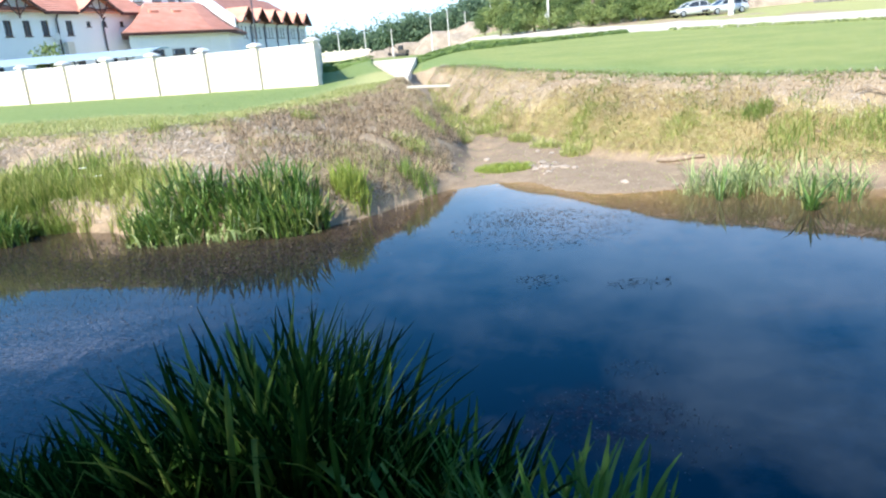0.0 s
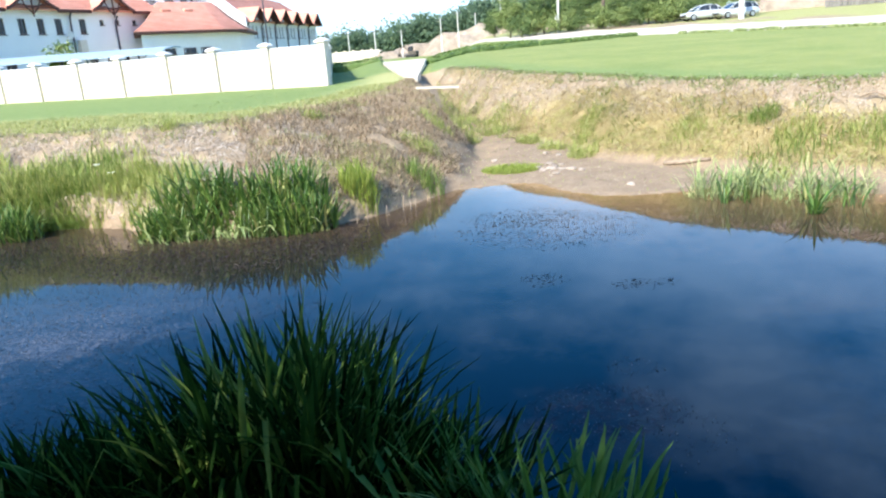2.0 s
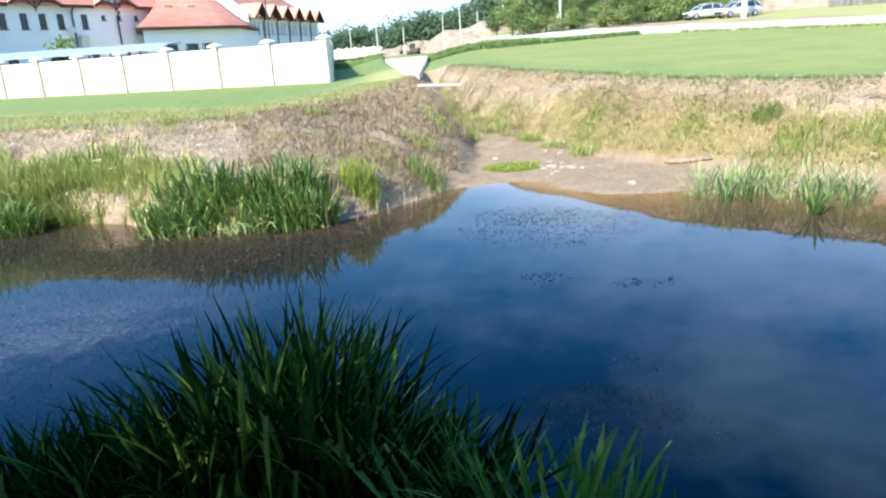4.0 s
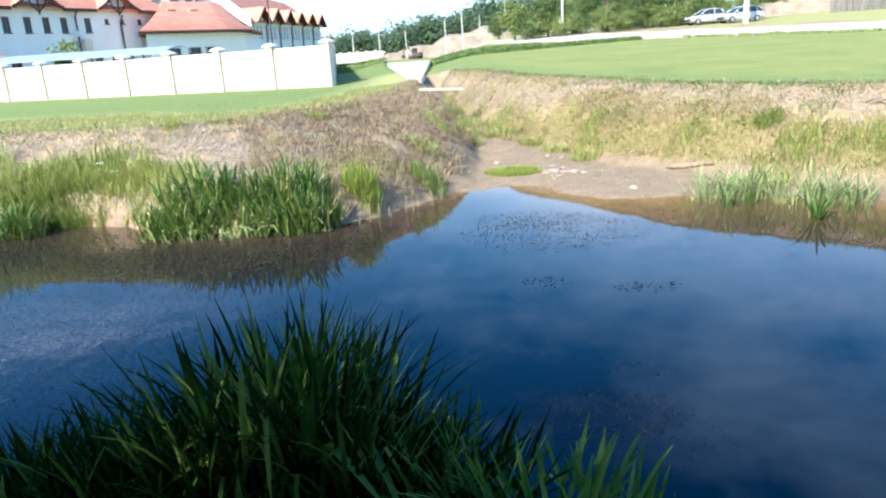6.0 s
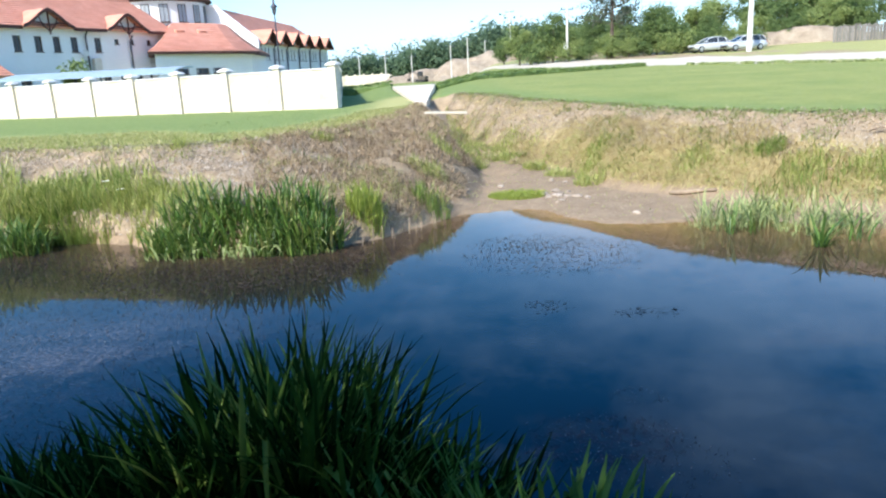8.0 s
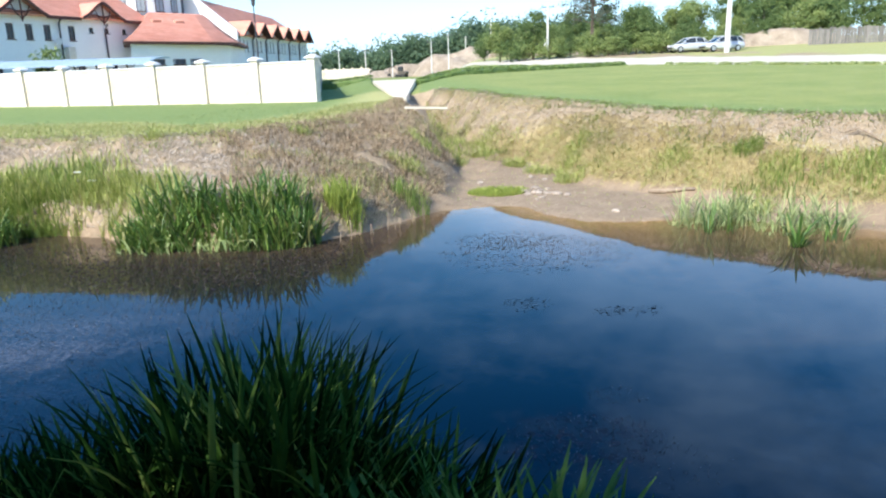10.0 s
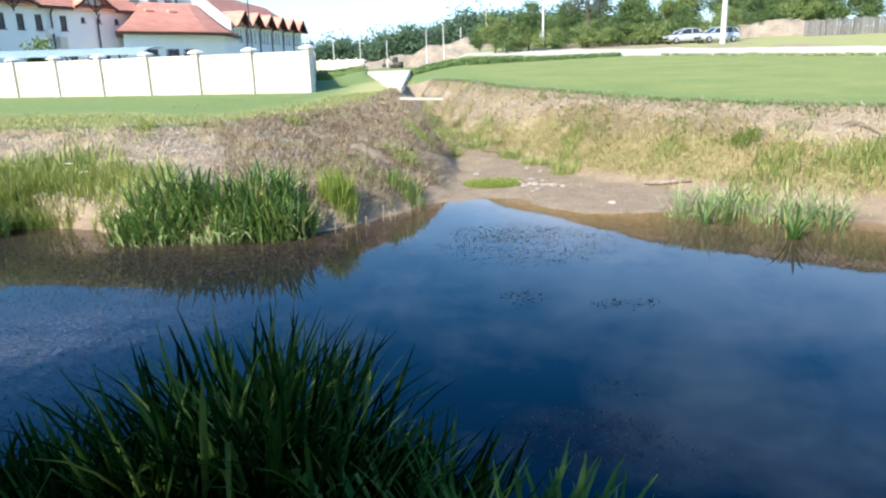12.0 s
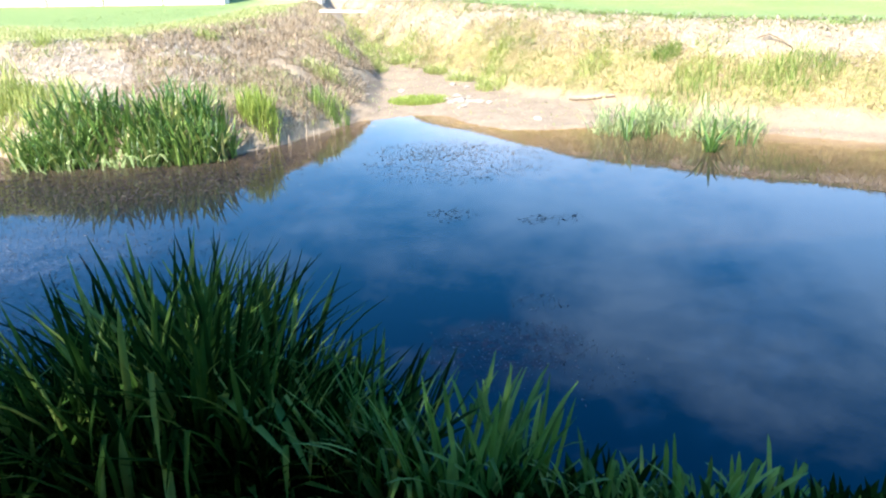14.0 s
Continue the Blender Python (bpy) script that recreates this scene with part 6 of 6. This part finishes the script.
def on_right_green(x, y):
    return on_right_slope(x, y) & (wobble(x, y, 1.0, 35) + 0.25 * wobble(x, y, 0.35, 36) > 0.2 + 0.25 * smooth(1.0, 1.6, ground_at(x, y)) + 0.5 * smooth(4.5, 3.0, x) * smooth(0.8, 1.1, ground_at(x, y)))


def on_right_top(x, y):
    return on_right_slope(x, y) & (ground_at(x, y) > 1.0 + 0.35 * wobble(x, y, 1.6, 37))


def on_mud(x, y):
    z = ground_at(x, y)
    return (z > 0.01) & (z < 0.5) & (x > -1.5) & (x < 9) & (y < 23)


scatter("straw_cover", "matted dry straw hanging down the earth bank", "straw", 24000, on_straw, (0.12, 0.4), 0.009, M_STRAW, 51, (0.0, 0.3), (0.0, 0.16), 0.5, True)
scatter("straw_tufts", "upright dry tufts in the matted straw", "straw", 14000, on_straw, (0.08, 0.26), 0.008, M_STRAW, 64, (0.5, 1.8), (0.2, 1.2), 0.7)
scatter("dry_brush", "pinkish brown dead stalks on the upper bank", "litter", 11000, on_right_top, (0.05, 0.2), 0.010, M_ASH, 60, (0.0, 0.9), (0.1, 1.0), 0.4, True)
scatter("dry_brush", "brown dead weeds hanging below the lawn edge", "litter", 5000, on_right_top, (0.06, 0.22), 0.009, M_BRUSH, 69, (0.2, 1.4), (0.2, 1.2), 0.7)
scatter("bank_grass", "thin yellow-green grass among the straw", "grass", 4500, on_right_low, (0.10, 0.28), 0.010, M_WEED, 52, (0.1, 0.9), (0.1, 0.9), 0.5, True)
scatter("bank_grass", "green grass tufts scattered over the straw bank", "grass", 4800, on_right_green, (0.08, 0.24), 0.010, M_SOFT, 72, (0.3, 1.5), (0.0, 0.8), 0.4)
scatter("dead_litter", "grey-brown dead stalks and litter on bare earth", "litter", 9000, on_left_slope, (0.03, 0.16), 0.014, M_DEAD, 53, (0.0, 0.6), (0.05, 0.6), 0.0, True)
scatter("dry_brush", "dense brown dry brush covering the bank shoulder", "litter", 24000, on_brushy, (0.06, 0.24), 0.009, M_BRUSH, 73, (0.1, 1.2), (0.0, 0.8), 0.1)
scatter("dry_brush", "ashen flattened stalks on the bank face", "litter", 15000, on_ashen, (0.04, 0.16), 0.014, M_ASH, 74, (0.0, 0.8), (0.05, 0.8), 0.2, True)
scatter("lip_grass", "thin dry grass above the eroded water edge", "grass", 2600, on_lip, (0.06, 0.22), 0.010, M_DRYGRASS, 75, (0.2, 1.3), (0.0, 0.9), 0.2)
scatter("hanging_straw", "pale dry strands hanging down the gully wall", "straw", 3200, on_gully_wall, (0.15, 0.45), 0.014, M_STRAW, 77, (0.0, 0.3), (0.0, 0.15), 0.95, True)
scatter("dry_brush", "flattened brown stalks matted on the bank shoulder", "litter", 11000, on_brushy, (0.08, 0.3), 0.015, M_BRUSH, 78, (0.0, 0.5), (0.05, 0.5), 0.35, True)
scatter("gully_weeds", "rank green weeds in the eroded gully", "weeds", 2400, in_gully, (0.1, 0.36), 0.011, M_WEED, 67, (0.2, 1.4), (0.0, 0.7), 0.0)
scatter("gully_sprigs", "brown dead weeds in the eroded gully", "weeds", 2600, in_gully, (0.1, 0.32), 0.010, M_BRUSH, 68, (0.1, 1.2), (0.0, 0.7), 0.0)
scatter("bank_sprigs", "thin dry sprigs standing on the bare bank", "weeds", 2500, on_left_slope, (0.08, 0.26), 0.008, M_DEAD, 65, (0.1, 0.9), (0.0, 0.5), 0.0)
scatter("bank_sprigs", "green sprigs in patches on the brown bank", "weeds", 3200, on_left_green, (0.06, 0.22), 0.009, M_WEED, 66, (0.2, 1.2), (0.0, 0.7), 0.0)
scatter("fringe_grass", "ragged green grass fringe along the bank top", "grass", 9000, on_right_edge, (0.05, 0.12), 0.012, M_SOFT, 54, (0.3, 1.6), (0.1, 1.3), 0.6)
scatter("fringe_grass", "dry yellow-green grass fringe along the bank top", "grass", 34000, on_left_brow, (0.05, 0.14), 0.012, M_DRYGRASS, 55, (0.3, 1.2), (0.1, 1.0), 0.3)
scatter("mud_litter", "dead leaves and twigs lying on the mud", "litter", 2600, on_mud, (0.04, 0.16), 0.02, M_DEAD, 56, (0.0, 0.6), (1.2, 1.55), 0.0)

def on_left_lawn(x, y):
    d = signed(x, y, LEFT_UP)
    return (d > 0.2) & (d < 7.0) & (x < -1.0) & (y < 30)


def on_right_lawn(x, y):
    d = signed(x, y, RIGHT_UP)
    return (d > 0.0) & (d < 0.9 + 0.5 * wobble(x, y, 2.0, 24))


scatter("lawn_grass", "short mown green grass of the lawn", "grass", 2000, on_left_lawn, (0.04, 0.10), 0.012, M_LAWN, 58, (0.1, 0.9), (0.0, 0.9), 0.0)
scatter("lawn_grass", "short mown green grass along the lawn edge", "grass", 2600, on_right_lawn, (0.04, 0.09), 0.012, M_LAWN, 59, (0.1, 0.9), (0.0, 0.9), 0.0)
scatter("mud_grass", "sparse short green shoots on the mud", "grass", 900, on_mud, (0.03, 0.10), 0.010, M_WEED, 57, (0.1, 0.9), (0.0, 0.9), 0.0)

# crumbled earth on the bare slopes, too many to count


def crumbs(label, count, region, size, seed):
    r = random.Random(seed)
    X, Y = strewn(count, lambda x, y: region(x, y) & (wobble(x, y, 1.3, seed) > -0.1), np.random.RandomState(seed)).T
    Z = ground_at(X, Y)
    base = [(0, 0, 1), (1, 0, 0.1), (0.31, 0.95, -0.05), (-0.81, 0.59, 0.15), (-0.81, -0.59, 0), (0.31, -0.95, 0.1), (0, 0, -0.6)]
    verts, faces = [], []
    for x, y, z in zip(X, Y, Z):
        s = size[0] + (size[1] - size[0]) * r.random() ** 3
        a = r.uniform(0, math.tau)
        c, q = math.cos(a), math.sin(a)
        k = len(verts)
        for bx, by, bz in base:
            e = s * r.uniform(0.7, 1.25)
            verts.append((x + e * (bx * c - by * q) * 1.1, y + e * (bx * q + by * c), z + (e * bz - 0.35 * s) * 0.8))
        for i in range(5):
            j = (i + 1) % 5
            faces += [(k, k + 1 + i, k + 1 + j), (k + 6, k + 1 + j, k + 1 + i)]
    ob = raw("earth_crumbs", verts, faces, M_GROUND, None, True)
    return tagged(ob, label, "earth", "", "stuff")


def on_bare_right(x, y):
    return on_right_slope(x, y) & ((ground_at(x, y) > 1.0 + 0.4 * wobble(x, y, 2.4, 12)) | (x < 2.6))


crumbs("crumbled dry brown earth on the bank face", 2400, on_left_slope, (0.012, 0.075), 81)
crumbs("crumbled dry earth below the lawn edge", 3000, on_bare_right, (0.012, 0.08), 82)

# ---- floating weed ----


def floats(name, label, patches, material, seed, size):
    r = random.Random(seed)
    verts, faces = [], []
    for cx, cy, rx, ry, n in patches:
        for _ in range(n):
            a, q = r.uniform(0, math.tau), math.sqrt(r.random()) * r.uniform(0.75, 1.1)
            x, y = cx + rx * q * math.cos(a), cy + ry * q * math.sin(a)
            s, t = r.uniform(*size) * r.choice((0.6, 1.0, 1.0, 1.6)), r.uniform(0, math.tau)
            k = len(verts)
            m = r.randint(4, 6)
            for i in range(m):
                b = t + i * math.tau / m
                e = s * r.uniform(0.5, 1.0)
                verts.append((x + e * math.cos(b), y + e * 0.7 * math.sin(b), 0.004 + r.uniform(0, 0.010)))
            faces.append(tuple(range(k, k + m)))
    ob = raw(name, verts, faces, material)
    return tagged(ob, label, "weed", "floating weed", "stuff")


floats("floating_weed", "small dark weed flakes floating on still water", [(1.9, 11.3, 1.6, 1.3, 1500), (1.5, 12.2, 1.1, 0.8, 700), (1.3, 8.6, 0.35, 0.3, 90), (2.5, 8.2, 0.5, 0.22, 110), (-1.0, 11.6, 0.9, 1.0, 130)], M_FLOAT, 61, (0.006, 0.021))
floats("floating_weed", "scattered weed flakes and seeds drifting on the water", [(-4.6, 7.6, 3.4, 2.6, 11000), (-3.4, 10.6, 2.6, 1.3, 3200), (-2.6, 5.4, 1.8, 1.2, 900), (-7.0, 9.5, 2.0, 2.5, 2600)], M_FLOAT, 62, (0.004, 0.012))
floats("floating_weed", "dark brown weed mat floating before the far reeds", [(-3.6, 11.0, 2.5, 1.1, 5200), (-1.9, 11.9, 0.9, 1.0, 1100), (-7.2, 12.0, 2.4, 1.3, 2600)], M_MURK, 76, (0.008, 0.026))
floats("surface_algae", "brownish algae mat with pale bits at the surface", [(1.25, 5.1, 0.75, 0.5, 1900), (1.75, 5.9, 0.3, 0.22, 160), (1.6, 4.7, 0.7, 0.4, 320), (1.2, 4.3, 0.6, 0.3, 160)], M_SUBM, 63, (0.002, 0.007))

# ---- small things on the banks ----
r = random.Random(71)


def rock(name, x, y, s, seed, label, group="stones on the mud", material=None):
    q = random.Random(seed)
    bm = bmesh.new()
    bmesh.ops.create_icosphere(bm, subdivisions=2, radius=1.0)
    for v in bm.verts:
        v.co = Vector((v.co.x * s * q.uniform(0.9, 1.3), v.co.y * s * q.uniform(0.7, 1.0), v.co.z * s * 0.5)) * q.uniform(0.85, 1.1)
    ob = mesh_ob(name, bm, material or M_STONE)
    ob.matrix_world = pose(x, y, height(x, y) + s * 0.15, 0, 0, q.uniform(0, 360))
    return tagged(ob, label, "stone", group)


for k in range(22):
    rock("stone", 2.75 + r.gauss(0.0, 0.24), 16.3 + r.gauss(0.0, 0.3), r.uniform(0.04, 0.11), 200 + k, "pale flat stone lying on the mud flat")
for k, (x, y) in enumerate(((2.9, 18.4), (3.2, 18.0), (4.9, 13.6), (1.5, 17.9), (0.6, 17.0), (4.0, 14.1))):
    rock("clod", x, y, r.uniform(0.05, 0.12), 230 + k, "pale dried clod lying on the mud", "clods on the mud")


def log_piece(name, pts, radii, label, category):
    bm = bmesh.new()
    tube(bm, pts, radii, 8)
    return tagged(mesh_ob(name, bm, M_DEADWOOD, True), label, category)


log_piece("driftwood", [(x, y, height(x, y) + 0.05) for x, y in ((5.13, 15.51), (5.45, 15.3), (5.75, 15.12), (6.0, 14.98))], [0.035, 0.055, 0.05, 0.03], "pale driftwood log at the foot of the bank", "log")
h0 = height(9.3, 14.3)
log_piece("branch", [(8.95, 14.55, h0 + 0.12), (9.15, 14.4, h0 + 0.22), (9.35, 14.25, h0 + 0.10), (9.5, 14.1, h0 - 0.05)], [0.018, 0.025, 0.02, 0.012], "bare pale branch lying on the bank", "branch")
for k in range(11):
    x = -1.55 + k * 0.16 + r.uniform(-0.08, 0.08)
    y = 12.75 + (x + 1.55) * 0.95 + r.uniform(-0.25, 0.1)
    g = max(-0.2, height(x, y)) - 0.05
    log_piece("reed_stub", [(x, y, g), (x + r.uniform(-0.04, 0.04), y, g + r.uniform(0.2, 0.5))], [0.011, 0.007], "broken pale reed stub at the water edge", "stub")
for x, y, z in ((-7.15, 14.6, 0.66), (-6.75, 14.35, 0.45)):
    t = empty("flower", Matrix.Translation((x, y, height(x, y))))
    tagged(t, "white umbel flower among bank grass", "flower", "white flowers")
    g = height(x, y)
    bm = bmesh.new()
    tube(bm, [(0, 0, -0.02), (0.02, 0, (z - g) * 0.5 + 0.15), (0, 0, max(0.3, z - g + 0.2))], [0.008, 0.007, 0.005], 5)
    part("stalk", bm, M_WEED, t)
    bm = bmesh.new()
    zt = max(0.3, z - g + 0.2)
    for k in range(14):
        a, q = k * 2.4, 0.02 * math.sqrt(k)
        bmesh.ops.create_icosphere(bm, subdivisions=1, radius=0.016, matrix=Matrix.Translation((q * math.cos(a), q * math.sin(a), zt + 0.01)) @ Matrix.Diagonal((1, 1, 0.5, 1)))
    part("umbel", bm, M_PETAL, t, "white flower head")
